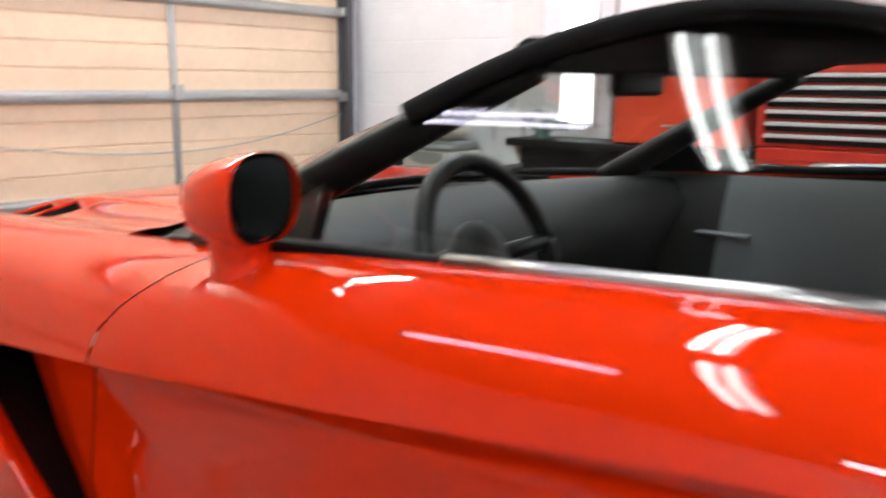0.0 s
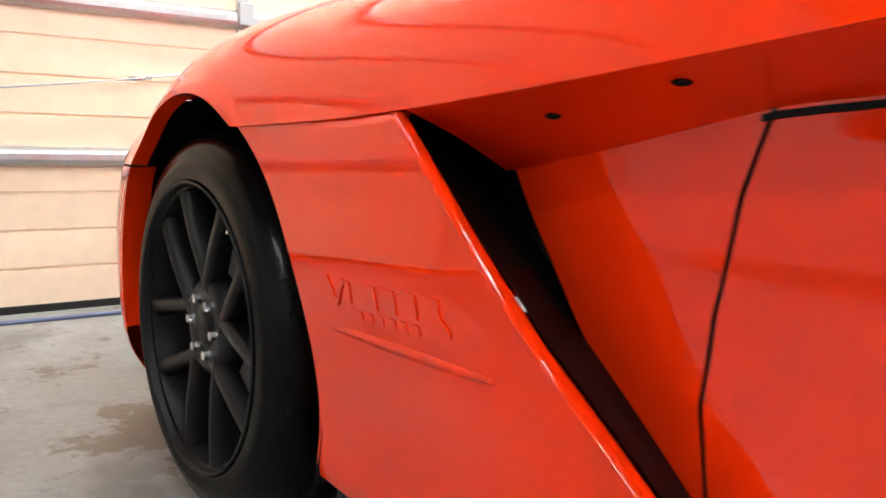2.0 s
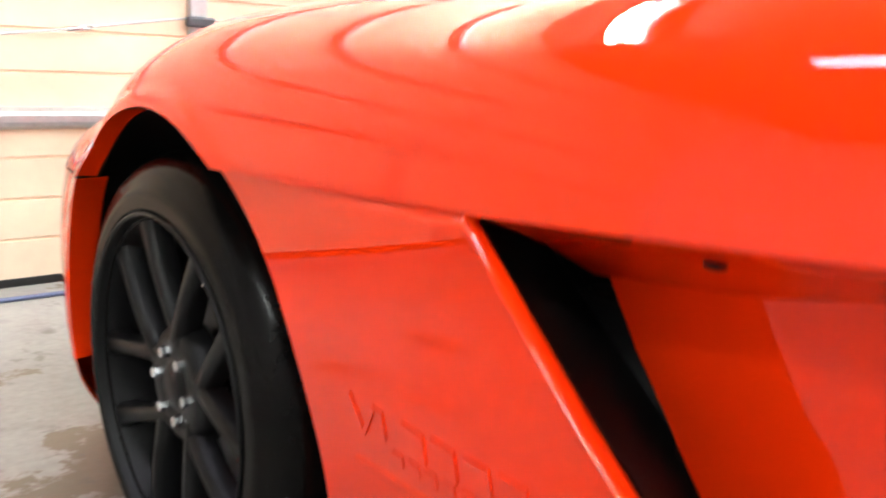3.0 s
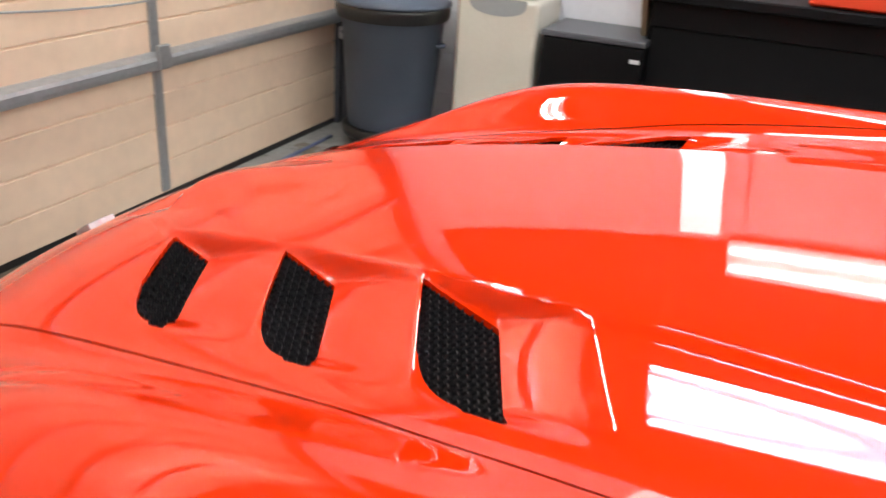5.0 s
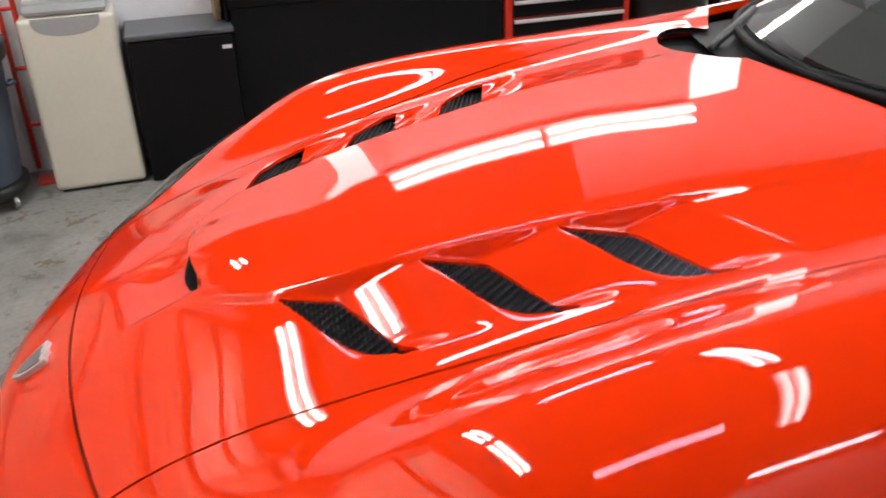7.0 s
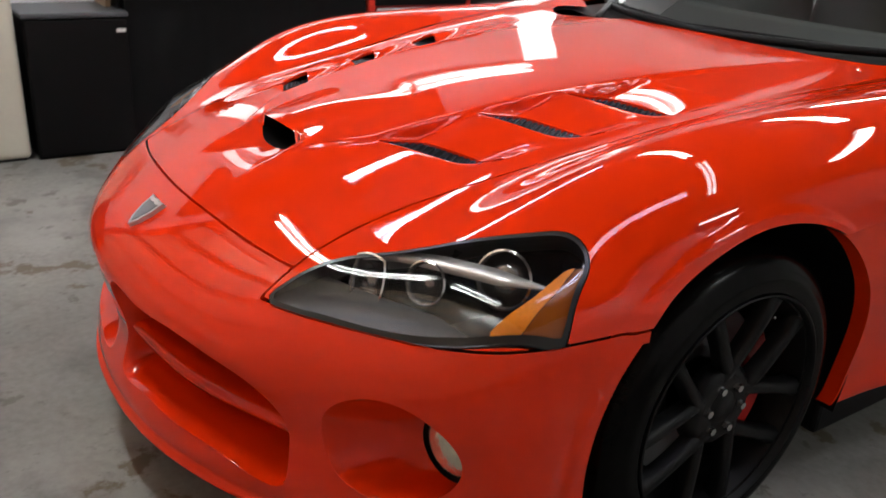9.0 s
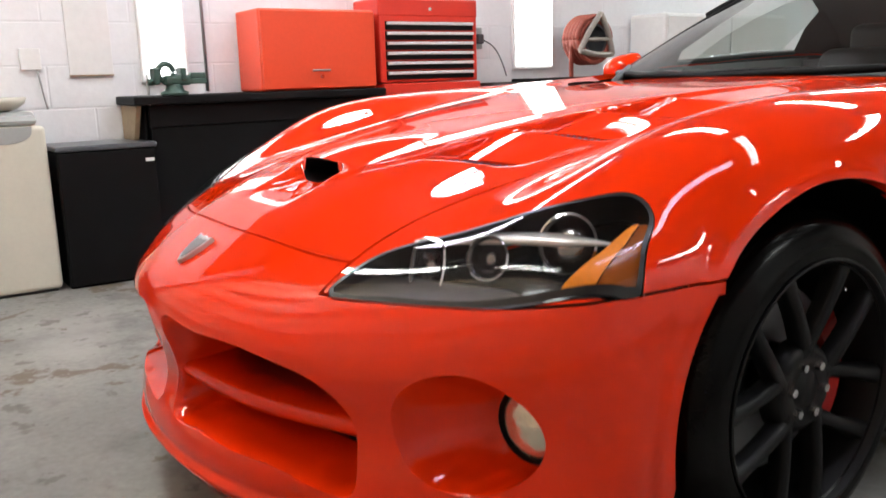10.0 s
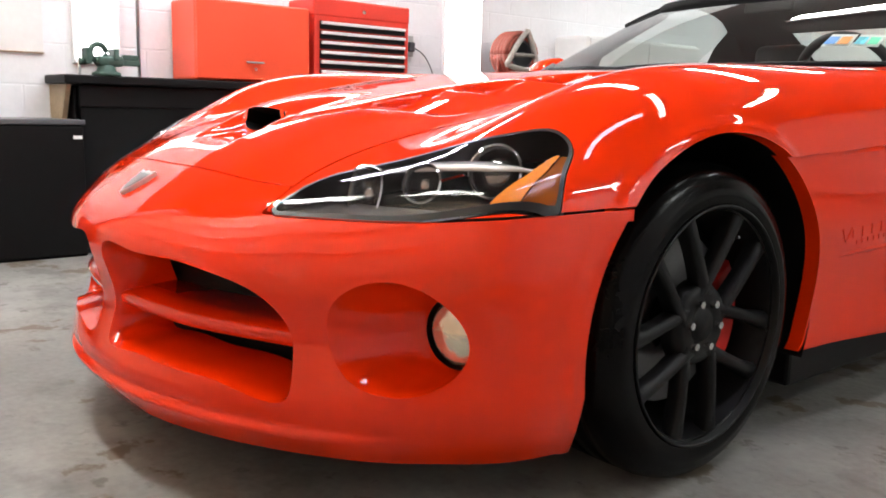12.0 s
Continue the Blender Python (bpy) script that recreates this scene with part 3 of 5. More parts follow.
SEAL0 = material("dark_gap", (0.01, 0.008, 0.008), 0.7)
for side in (-1, 1):
    low, LV, LR = sheet("side_panel", np.linspace(-1.35, -0.15, 130), tucked_x, lambda y: 0.205, lambda y: float(crease(y)[1]) + 0.003, 90,
                        [arch_out, lambda P: P[:, 1] - fin_y(P[:, 2])], RED, car, "red panel behind the wheel with raised lettering", side)
    W, F = flange(LV, LR[0], [lambda p, s=side: p - [s * 0.012, 0, 0], lambda p, s=side: p + [-s * 0.032, 0.004, 0]])
    mesh_ob("arch_lip", W, F, RED, low)
    # rolled edge of the fin
    W, F = flange(LV, LR[1], [lambda p, s=side: p + [s * 0.0025, -0.004, 0], lambda p, s=side: p + [s * 0.002, -0.008, 0], lambda p, s=side: p + [-s * 0.003, -0.0115, 0], lambda p, s=side: p + [-s * 0.010, -0.012, 0], lambda p, s=side: p + [-s * 0.018, -0.004, 0], lambda p, s=side: p + [-s * 0.046, 0.036, 0]])
    mesh_ob("fin_edge", W, F, RED, low, "rounded red edge of the fin")
    def cut_y(P):
        return P[:, 1] - np.interp(P[:, 2], [0.13, 0.3, 0.445, 0.52, 0.62, 0.69], [-1.02, -0.965, -0.938, -0.937, -0.952, -0.975])
    low2, RV, RR = sheet("recess_panel", np.linspace(-1.35, -0.54, 90), recess_x, lambda y: 0.205, lambda y: float(crease(y)[1]) - tuck(y), 60,
                         [lambda P: duct_back_y(P[:, 2]) - P[:, 1], lambda P: cut_y(P) - 0.0025], RED, car, "red recessed panel in front of the door", side)
    sheet("door_lower", np.linspace(-2.62, -0.8, 150), recess_x, lambda y: 0.205, lambda y: float(crease(y)[1]) - tuck(y), 60,
          [rear_arch_out, lambda P: -cut_y(P) - 0.0025], RED, car, "recessed red lower door", side)
    V = [(side * (float(recess_x(-0.95, z)) - 0.012), y, z) for z in np.linspace(0.14, 0.68, 8) for y in (-1.06, -0.90)]
    mesh_ob("gap_lining", V, [(2 * i, 2 * i + 1, 2 * i + 3, 2 * i + 2) for i in range(7)], SEAL0, low2)
    W, F = flange(RV, RR[0], [lambda p, s=side: p + [-s * 0.006, 0.003, 0], lambda p, s=side: p + [-s * 0.05, 0.01, 0]])
    mesh_ob("duct_edge", W, F, RED, low2)
    V = []
    ys = np.linspace(-2.62, -0.632, 120)
    for y in ys:
        cx, cz = crease(y)
        fall = tuck(y)
        rx = float(recess_x(y, cz - fall))
        for k in range(8):
            t = k / 7
            V.append((side * (cx + (rx - cx) * t), y, cz - fall * t + 0.06 * fall * math.sin(math.pi * t)))
    F = [(i * 8 + j, i * 8 + j + 1, (i + 1) * 8 + j + 1, (i + 1) * 8 + j) for i in range(len(ys) - 1) for j in range(7)]
    mesh_ob("crease_underside", V, F, RED, low2)
    # black duct between fin and door, with its slats
    V = [(side * x, y, z) for z in np.linspace(0.12, 0.69, 20) for x, y in ((0.86, fin_y(z) + 0.03), (0.72, fin_y(z) + 0.12), (0.71, duct_back_y(z) + 0.03), (float(recess_x(duct_back_y(z), z)) - 0.012, duct_back_y(z) + 0.006))]
    F = [(i * 4 + j, i * 4 + j + 1, i * 4 + j + 5, i * 4 + j + 4) for i in range(19) for j in range(3)] + [(76, 77, 78, 79)]
    duct = mesh_ob("side_duct", V, F, BLACK, car, "black air duct behind the fin", smooth=False)
    for z in (0.60, 0.49, 0.39, 0.28):
        y0, y1 = float(fin_y(z)) + 0.03, float(duct_back_y(z)) + 0.05
        box("duct_slat", side * 0.735 - 0.012, side * 0.735 + 0.012, min(y0, y1), max(y0, y1), z - 0.004, z + 0.004, BLACK, duct, bevel=0.002)
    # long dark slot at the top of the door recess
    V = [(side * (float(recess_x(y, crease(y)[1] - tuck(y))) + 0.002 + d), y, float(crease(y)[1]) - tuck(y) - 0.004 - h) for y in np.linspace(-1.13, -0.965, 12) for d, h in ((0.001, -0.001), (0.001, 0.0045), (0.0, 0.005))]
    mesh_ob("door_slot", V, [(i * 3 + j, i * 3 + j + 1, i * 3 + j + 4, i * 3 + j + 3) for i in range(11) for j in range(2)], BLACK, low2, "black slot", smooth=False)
    for y, t in ((-0.80, 0.45), (-0.945, 0.35)):
        cx, cz = crease(y)
        bm = bmesh.new()
        rx = float(recess_x(y, cz - tuck(y)))
        bmesh.ops.create_uvsphere(bm, u_segments=12, v_segments=6, radius=0.007, matrix=Matrix.Translation((side * (cx + (rx - cx) * t), y, cz - tuck(y) * t + 0.06 * tuck(y) * math.sin(math.pi * t))) @ Matrix.Diagonal((1, 1.2, 0.5, 1)))
        part("clip", bm, BLACK, low2, "small black clip", True)
    # sill and rear inner closing
    box("sill", side * 0.77 - 0.06, side * 0.77 + 0.06, -2.1, -0.40, 0.11, 0.212, BLACK, car, "black sill under the side", bevel=0.01)
    # raised lettering, kept as plain strokes, and the crease below it
    if side == -1:
        def on_side(y, z, d=0.002):
            return (side * (float(lower_x(y, z)) + d), y, z)
        def stroke(pts, w, d=0.0035):
            V, F = [], []
            for a, b in zip(pts, pts[1:]):
                (y0, z0), (y1, z1) = a, b
                l = math.hypot(y1 - y0, z1 - z0)
                ny, nz = -(z1 - z0) / l * w / 2, (y1 - y0) / l * w / 2
                k = len(V)
                for d2 in (0.0, d):
                    V += [on_side(y0 + ny, z0 + nz, d2), on_side(y0 - ny, z0 - nz, d2), on_side(y1 - ny, z1 - nz, d2), on_side(y1 + ny, z1 + nz, d2)]
                F += [(k + 4, k + 5, k + 6, k + 7)] + [(k + q, k + (q + 1) % 4, k + 4 + (q + 1) % 4, k + 4 + q) for q in range(4)]
            return V, F
        # slanted plain bars in two rows, a long thin stroke at either end
        for q in range(5):
            a, z = -0.522 - q * 0.041, 0.4775 + q * 0.0031
            wide = 0.012 if q == 0 else 0.030
            V = [on_side(a - u * wide + 0.006 * h, z - 0.012 + 0.024 * h, d) for d in (0.0, 0.002) for u, h in ((0, 0), (1, 0), (1, 1), (0, 1))]
            mesh_ob("badge_bar", V, [(4, 5, 6, 7)] + [(k, (k + 1) % 4, 4 + (k + 1) % 4, 4 + k) for k in range(4)], RED, low, "raised red bar of the badge", smooth=False)
        for q in range(6):
            a, z = -0.545 - q * 0.024, 0.455 + q * 0.0018
            V = [on_side(a - u * 0.014 + 0.003 * h, z - 0.005 + 0.010 * h, d) for d in (0.0, 0.0014) for u, h in ((0, 0), (1, 0), (1, 1), (0, 1))]
            mesh_ob("badge_bar", V, [(4, 5, 6, 7)] + [(k, (k + 1) % 4, 4 + (k + 1) % 4, 4 + k) for k in range(4)], RED, low, "small raised red bar", smooth=False)
        for pts in ([(-0.473, 0.489), (-0.497, 0.458), (-0.515, 0.490)], [(-0.712, 0.484), (-0.732, 0.470)]):
            V, F = stroke(pts, 0.005, 0.002)
            mesh_ob("badge_stroke", V, F, RED, low, "thin raised stroke", smooth=False)
        V, F = [], []
        for k in range(13):
            y, z = -0.478 - 0.32 * k / 12, 0.425 + 0.018 * k / 12
            w = 0.006 * math.sin(math.pi * (0.08 + 0.84 * k / 12)) ** 0.5
            V += [on_side(y, z + w, 0.0), on_side(y, z + 0.3 * w, 0.0022), on_side(y, z - 0.3 * w, 0.0022), on_side(y, z - w, 0.0)]
        F = [(k * 4 + j, k * 4 + j + 1, k * 4 + 5 + j, k * 4 + 4 + j) for k in range(12) for j in range(3)]
        mesh_ob("side_rib", V, F, RED, low, "thin raised rib")

# ---- the car: wheels ----
RIM = material("satin_black_alloy", (0.0045, 0.0045, 0.005), 0.42, grain=0.1, scale=200)
RIM.node_tree.nodes["Principled BSDF"].inputs["Specular IOR Level"].default_value = 0.2
NUT = material("steel_nut", (0.6, 0.6, 0.62), 0.25, metal=1.0)
BRAKE = material("red_caliper", (0.5, 0.015, 0.012), 0.4)
STEEL = material("brake_steel", (0.25, 0.25, 0.26), 0.35, metal=0.9, grain=0.1, scale=120)


def spun(profile, n=96):
    """A body turned about the x axis from (x, radius) pairs."""
    V, F = [], []
    for i in range(n):
        a = 2 * math.pi * i / n
        V += [(x, r * math.cos(a), r * math.sin(a)) for x, r in profile]
    k = len(profile)
    for i in range(n):
        j = (i + 1) % n
        F += [(i * k + q, j * k + q, j * k + q + 1, i * k + q + 1) for q in range(k - 1)]
    return V, F


def tyre_profile(R, w):
    h = w / 2
    return [(-h + 0.012, 0.232), (-h + 0.001, 0.242), (-h - 0.003, 0.250), (-h - 0.001, 0.256), (-h - 0.003, 0.262), (-h + 0.001, R - 0.048), (-h + 0.004, R - 0.044), (-h + 0.006, R - 0.036), (-h + 0.015, R - 0.020), (-h + 0.028, R - 0.009), (-h + 0.045, R - 0.003), (-h + 0.06, R), (-0.052, R), (-0.05, R - 0.007), (-0.042, R - 0.007), (-0.04, R), (-0.005, R + 0.001), (-0.004, R - 0.007), (0.004, R - 0.007), (0.005, R + 0.001), (0.04, R), (0.042, R - 0.007), (0.05, R - 0.007), (0.052, R), (h - 0.028, R - 0.003), (h - 0.006, R - 0.012), (h + 0.008, R - 0.03), (h + 0.01, 0.27), (h - 0.01, 0.235)]


def wheel_thing(R, w):
    """A wheel whose outer face looks to -x, about its own middle."""
    hub = new("wheel")
    V, F = spun(tyre_profile(R, w), 96)
    mesh_ob("tyre", V, F, TYRE, hub, "black low-profile tyre")
    h = w / 2
    V, F = spun([(-h + 0.004, 0.238), (-h - 0.004, 0.244), (-h - 0.006, 0.240), (-h - 0.001, 0.238), (-h + 0.012, 0.234), (-h + 0.05, 0.222), (0.05, 0.205), (h - 0.01, 0.225), (h - 0.004, 0.24)])
    mesh_ob("rim", V, F, RIM, hub, "satin black rim")
    face = -h + 0.022
    V, F = spun([(face - 0.004, 0.0), (face - 0.004, 0.03), (face + 0.002, 0.034), (face, 0.04), (face - 0.002, 0.066), (face, 0.072), (face + 0.005, 0.080), (face + 0.016, 0.087), (face + 0.035, 0.090)], 48)
    mesh_ob("hub_face", V, F, RIM, hub)
    for q in range(5):
        for d in (-1, 1):
            mid = 2 * math.pi * q / 5 + math.radians(272)
            V, F = [], []
            for s in range(11):
                t = s / 10
                r = 0.060 + (0.240 - 0.060) * t
                a = mid + d * math.asin((0.043 + 0.015 * t) / r)
                wd = 0.0125 + 0.010 * t**5 + 0.008 * (1 - t) ** 4
                x = face - 0.0025 - 0.004 * math.sin(math.pi * t) - 0.008 * t
                for u, dx in ((-1, 0.034), (-1, 0.010), (-0.55, 0.001), (0.55, 0.001), (1, 0.010), (1, 0.034)):
                    V.append((x + dx, r * math.cos(a) - u * wd * math.sin(a), r * math.sin(a) + u * wd * math.cos(a)))
            F = [(s * 6 + j, s * 6 + j + 1, s * 6 + j + 7, s * 6 + j + 6) for s in range(10) for j in range(5)]
            mesh_ob("spoke", V, F, RIM, hub)
    for q in range(6):
        a = math.radians(60 * q + 6.5)
        bm = bmesh.new()
        bmesh.ops.create_cone(bm, cap_ends=True, segments=6, radius1=0.0105, radius2=0.008, depth=0.016, matrix=pose(face - 0.004, 0.049 * math.cos(a), 0.049 * math.sin(a), 0, -90, 0))
        part("lug_nut", bm, NUT, hub, "bright steel nut")
    bm = bmesh.new()
    bmesh.ops.create_cone(bm, cap_ends=True, segments=12, radius1=0.004, radius2=0.003, depth=0.03, matrix=pose(face + 0.01, -0.10, 0.165, 0, -70, 0))
    part("valve", bm, NUT, hub, "valve stem")
    V, F = spun([(-0.032, 0.07), (-0.032, 0.178), (-0.004, 0.178), (-0.004, 0.07)], 64)
    mesh_ob("brake_disc", V, F, STEEL, hub, "grey steel brake disc", smooth=False)
    V, F = [], []
    for k in range(10):
        a = math.radians(144 + 8 * k)
        V += [(-0.030 + dx, r * math.cos(a), r * math.sin(a)) for dx, r in ((-0.036, 0.118), (-0.042, 0.126), (-0.042, 0.176), (-0.034, 0.186), (0.042, 0.186), (0.042, 0.118))]
    F = [(k * 6 + j, k * 6 + (j + 1) % 6, k * 6 + 6 + (j + 1) % 6, k * 6 + 6 + j) for k in range(9) for j in range(6)] + [tuple(range(6)), tuple(range(54, 60))[::-1]]
    mesh_ob("brake_caliper", V, F, BRAKE, hub, "red brake caliper", smooth=False)
    return hub


first = wheel_thing(0.325, 0.265)
first.parent = car
first.matrix_local = pose(-0.740, 0, 0.325)
for m in (pose(0.740, 0, 0.325, 0, 0, 180), pose(-0.750, -2.51, 0.325), pose(0.750, -2.51, 0.325, 0, 0, 180)):
    w2 = copy_thing(first, m)
    w2.parent = car
for side in (-1, 1):
    for yc, R in ((0.0, 0.40), (-2.51, 0.40)):
        V = []
        for a in np.linspace(-0.35, math.pi + 0.35, 40):
            y, z = yc + R * 1.05 * math.cos(a), 0.325 + R * 0.97 * math.sin(a)
            ox = 0.86 if y < 0 else 0.83 if z > 0.3 else 0.80
            V += [(side * x, y, z) for x in (ox, min(ox - 0.02, 0.80), 0.56)]
        F = [(i * 3 + j, i * 3 + j + 1, i * 3 + j + 4, i * 3 + j + 3) for i in range(39) for j in range(2)]
        wl = mesh_ob("wheel_well", V, F, BLACK, car, "black wheel well liner")
        mesh_ob("well_back", [(side * 0.56, yc + 0.40, 0.10), (side * 0.56, yc - 0.42, 0.10), (side * 0.56, yc - 0.42, 0.60), (side * 0.56, yc - 0.2, 0.70), (side * 0.56, yc + 0.1, 0.70), (side * 0.56, yc + 0.40, 0.52)], [(0, 1, 2, 3, 4, 5)], BLACK, wl)
box("underbody", -0.68, 0.68, -3.3, 0.42, 0.11, 0.16, BLACK, car, "black underbody", bevel=0.02)

# ---- the car: headlamps ----
def clear_glass(name, tint=(1, 1, 1), base=0.05):
    m = bpy.data.materials.new(name)
    m.use_nodes = True
    nt = m.node_tree
    nt.nodes.remove(nt.nodes["Principled BSDF"])
    mix, tr, gl = (nt.nodes.new("ShaderNode" + k) for k in ("MixShader", "BsdfTransparent", "BsdfGlossy"))
    lw, pw, ma = nt.nodes.new("ShaderNodeLayerWeight"), nt.nodes.new("ShaderNodeMath"), nt.nodes.new("ShaderNodeMath")
    tr.inputs[0].default_value = (*tint, 1)
    gl.inputs["Roughness"].default_value = 0.01
    lw.inputs["Blend"].default_value = 0.5
    pw.operation, pw.inputs[1].default_value = "POWER", 4.5
    ma.operation, ma.inputs[1].default_value, ma.inputs[2].default_value = "MULTIPLY_ADD", 0.75, base
    nt.links.new(lw.outputs["Facing"], pw.inputs[0])
    nt.links.new(pw.outputs[0], ma.inputs[0])
    nt.links.new(ma.outputs[0], mix.inputs[0])
    nt.links.new(tr.outputs[0], mix.inputs[1])
    nt.links.new(gl.outputs[0], mix.inputs[2])
    nt.links.new(mix.outputs[0], nt.nodes["Material Output"].inputs[0])
    return m


LENS = clear_glass("lamp_glass")
CHROME = material("chrome", (0.8, 0.8, 0.8), 0.12, metal=1.0)
SEAL = material("black_seal", (0.01, 0.01, 0.01), 0.3)
HOUSE = material("lamp_housing", (0.012, 0.014, 0.018), 0.2)
HOUSE2 = material("grey_lamp_trim", (0.055, 0.055, 0.06), 0.4)
AMBERD = material("dark_amber", (0.30, 0.075, 0.006), 0.2, grain=0.2, scale=120)
AMBER = material("amber_reflector", (0.75, 0.22, 0.01), 0.25, grain=0.2, scale=150, bump=0.3)
DULL = material("dark_reflector", (0.16, 0.16, 0.17), 0.22, metal=0.9, grain=0.25, scale=60, bump=0.3)
BULB = material("lamp_lens_clear", (0.30, 0.30, 0.31), 0.12, metal=0.8, grain=0.3, scale=90)


FRONT = SKIN[(SKIN[:, 2] > 0.5) & (SKIN[:, 0] < 0.05) & (SKIN[:, 1] > 0.2)]


def skin_at(X, y):
    i = np.argmin((FRONT[:, 0] + X) ** 2 + (FRONT[:, 1] - y) ** 2)
    return FRONT[i]


LN = np.array([0.50, 0.55, 0.67])  # outward lean of the lamp's face, for X to the outside
for side in (-1, 1):
    hl = new("headlight")
    hl.parent = car
    lean = LN * [side, 1, 1]
    V, F, _ = clip(SKIN, QUADS, lambda P: side * P[:, 0])
    V, F, _ = clip(V, F, lambda P: lamp_in(P) - 0.002)
    V, F = compact(V, F)
    mesh_ob("lens", V + lean * 0.001, F, LENS, hl, "clear lens").visible_shadow = False
    mesh_ob("housing", V - lean * 0.075 - [0, 0, 0.01], F, HOUSE, hl, "dark lamp housing")
    V2, F2, rim = clip(SKIN, QUADS, lambda P: side * P[:, 0])
    V2, F2, rim = clip(V2, F2, lambda P: lamp_in(P) - 0.001)
    W, F3 = flange(V2, rim, [lambda p: p - lean * 0.085])
    mesh_ob("bucket", W, F3, SEAL, hl)
    V4, F4, _ = clip(V, F, lambda P: 0.0085 - lamp_in(P))
    V4, F4 = compact(V4, F4)
    mesh_ob("seal", V4 + lean * 0.0022, F4, SEAL, hl, "black rubber seal")
    # lower grey shelf of the housing
    V5, F5, _ = clip(V, F, lambda P: 0.055 - (P[:, 2] - 0.549) - 0.25 * np.maximum(np.abs(P[:, 0]) - 0.70, 0))
    V5, F5 = compact(V5, F5)
    mesh_ob("lower_trim", V5 - lean * (0.012 + 0.9 * np.clip(V5[:, 2:3] - 0.55, 0, 0.06)), F5, HOUSE2, hl, "grey lower trim")
    # amber corner piece
    for nm, tri, mat, d0, lab in (("amber_reflector", ((0.784, 0.532), (0.791, 0.455), (0.782, 0.362), (0.790, 0.372), (0.803, 0.417), (0.815, 0.492), (0.817, 0.525)), AMBER, 0.012, "amber corner reflector"), ("amber_side", ((0.8172, 0.525), (0.8152, 0.492), (0.8032, 0.417), (0.7902, 0.372), (0.80, 0.345), (0.84, 0.38), (0.875, 0.44), (0.845, 0.51)), AMBERD, 0.016, "darker amber facet")):
        tri = np.array(tri)
        V6, F6, _ = clip(V, F, lambda P: np.minimum(inside(tri, np.abs(P[:, 0]), P[:, 1]), lamp_in(P) - 0.008))
        V6, F6 = compact(V6, F6)
        mesh_ob(nm, V6 - lean * d0, F6, mat, hl, lab)
    # three round lamps and the bright blade above them
    for X, y, r, deep, nm in ((0.552, 0.612, 0.043, 0.044, "reflector"), (0.638, 0.551, 0.038, 0.040, "reflector"), (0.728, 0.466, 0.050, 0.044, "projector")):
        c = skin_at(X, y) * [-side if side > 0 else 1, 1, 1]
        c = np.array([side * abs(c[0]), c[1], c[2]]) - lean * deep
        q = Vector((side * 0.42, 0.82, 0.30)).to_track_quat("Z", "Y").to_matrix().to_4x4()
        V7, F7 = spun([(0.012, r), (0.014, r * 0.93), (-0.002, r * 0.86), (-0.018, r * 0.55), (-0.022, 0.002)], 32)
        if X < 0.6:
            # a squarish bowl, wider at its foot
            V7 = [(a, b * 1.12 / max(abs(b), abs(h), 1e-6) ** 0.5 * math.hypot(b, h) ** 0.5, h * 0.80 / max(abs(b), abs(h), 1e-6) ** 0.5 * math.hypot(b, h) ** 0.5) for a, b, h in V7]
        m = Matrix.Translation(c) @ q @ pose(0, 0, 0, 0, -90, 0)
        ob = mesh_ob(nm, [m @ Vector(v) for v in V7], F7, DULL, hl, "dark mirrored reflector bowl")
        mesh_ob("ring", [m @ Vector((v[0] + 0.0015, v[1], v[2])) for k in range(32) for v in V7[k * 5:k * 5 + 2]], [(2 * k, 2 * k + 1, 2 * ((k + 1) % 32) + 1, 2 * ((k + 1) % 32)) for k in range(32)], CHROME, ob, "bright chrome ring")
        bm = bmesh.new()
        bmesh.ops.create_uvsphere(bm, u_segments=20, v_segments=12, radius=r * (0.30 if nm == "reflector" else 0.60), matrix=Matrix.Translation(c) @ q @ pose(0, 0, -0.004) @ Matrix.Diagonal((1, 1, 0.5, 1)))
        part("bulb", bm, BULB, hl, "clear bulb lens", True)
    bl = curve([(0.445, 0.642), (0.482, 0.601), (0.519, 0.564), (0.566, 0.535), (0.62, 0.513), (0.672, 0.490), (0.717, 0.465), (0.752, 0.441), (0.782, 0.418)], 26)
    V, F, row = [], [], []
    for i, (X, y) in enumerate(bl):
        p = skin_at(X + 0.010, y + 0.011)
        p = np.array([side * (abs(p[0]) - 0.010), p[1] - 0.011, p[2] - 0.0134])
        t = i / 25
        wd = float(np.interp(t, [0, 0.2, 0.55, 0.8, 1], [0.001, 0.009, 0.017, 0.017, 0.004]))
        up = np.array([-side * 0.66, -0.60, 0.45]) * wd
        row.append((p, up))
    ts = np.linspace(0, 1, 26)
    mids = np.stack([np.polyval(np.polyfit(ts, [r[0][k] for r in row], 4), ts) for k in range(3)], 1)
    for p, (_, up) in zip(mids, row):
        V += [tuple(p - up), tuple(p + lean * 0.004), tuple(p + up), tuple(p - lean * 0.008)]
    F = [(i * 4 + j, i * 4 + (j + 1) % 4, i * 4 + 4 + (j + 1) % 4, i * 4 + 4 + j) for i in range(25) for j in range(4)]
    mesh_ob("blade", V, F, material("lamp_blade", (0.78, 0.77, 0.76), 0.22, metal=0.5) if side < 0 else bpy.data.materials["lamp_blade"], hl, "bright curved trim blade")

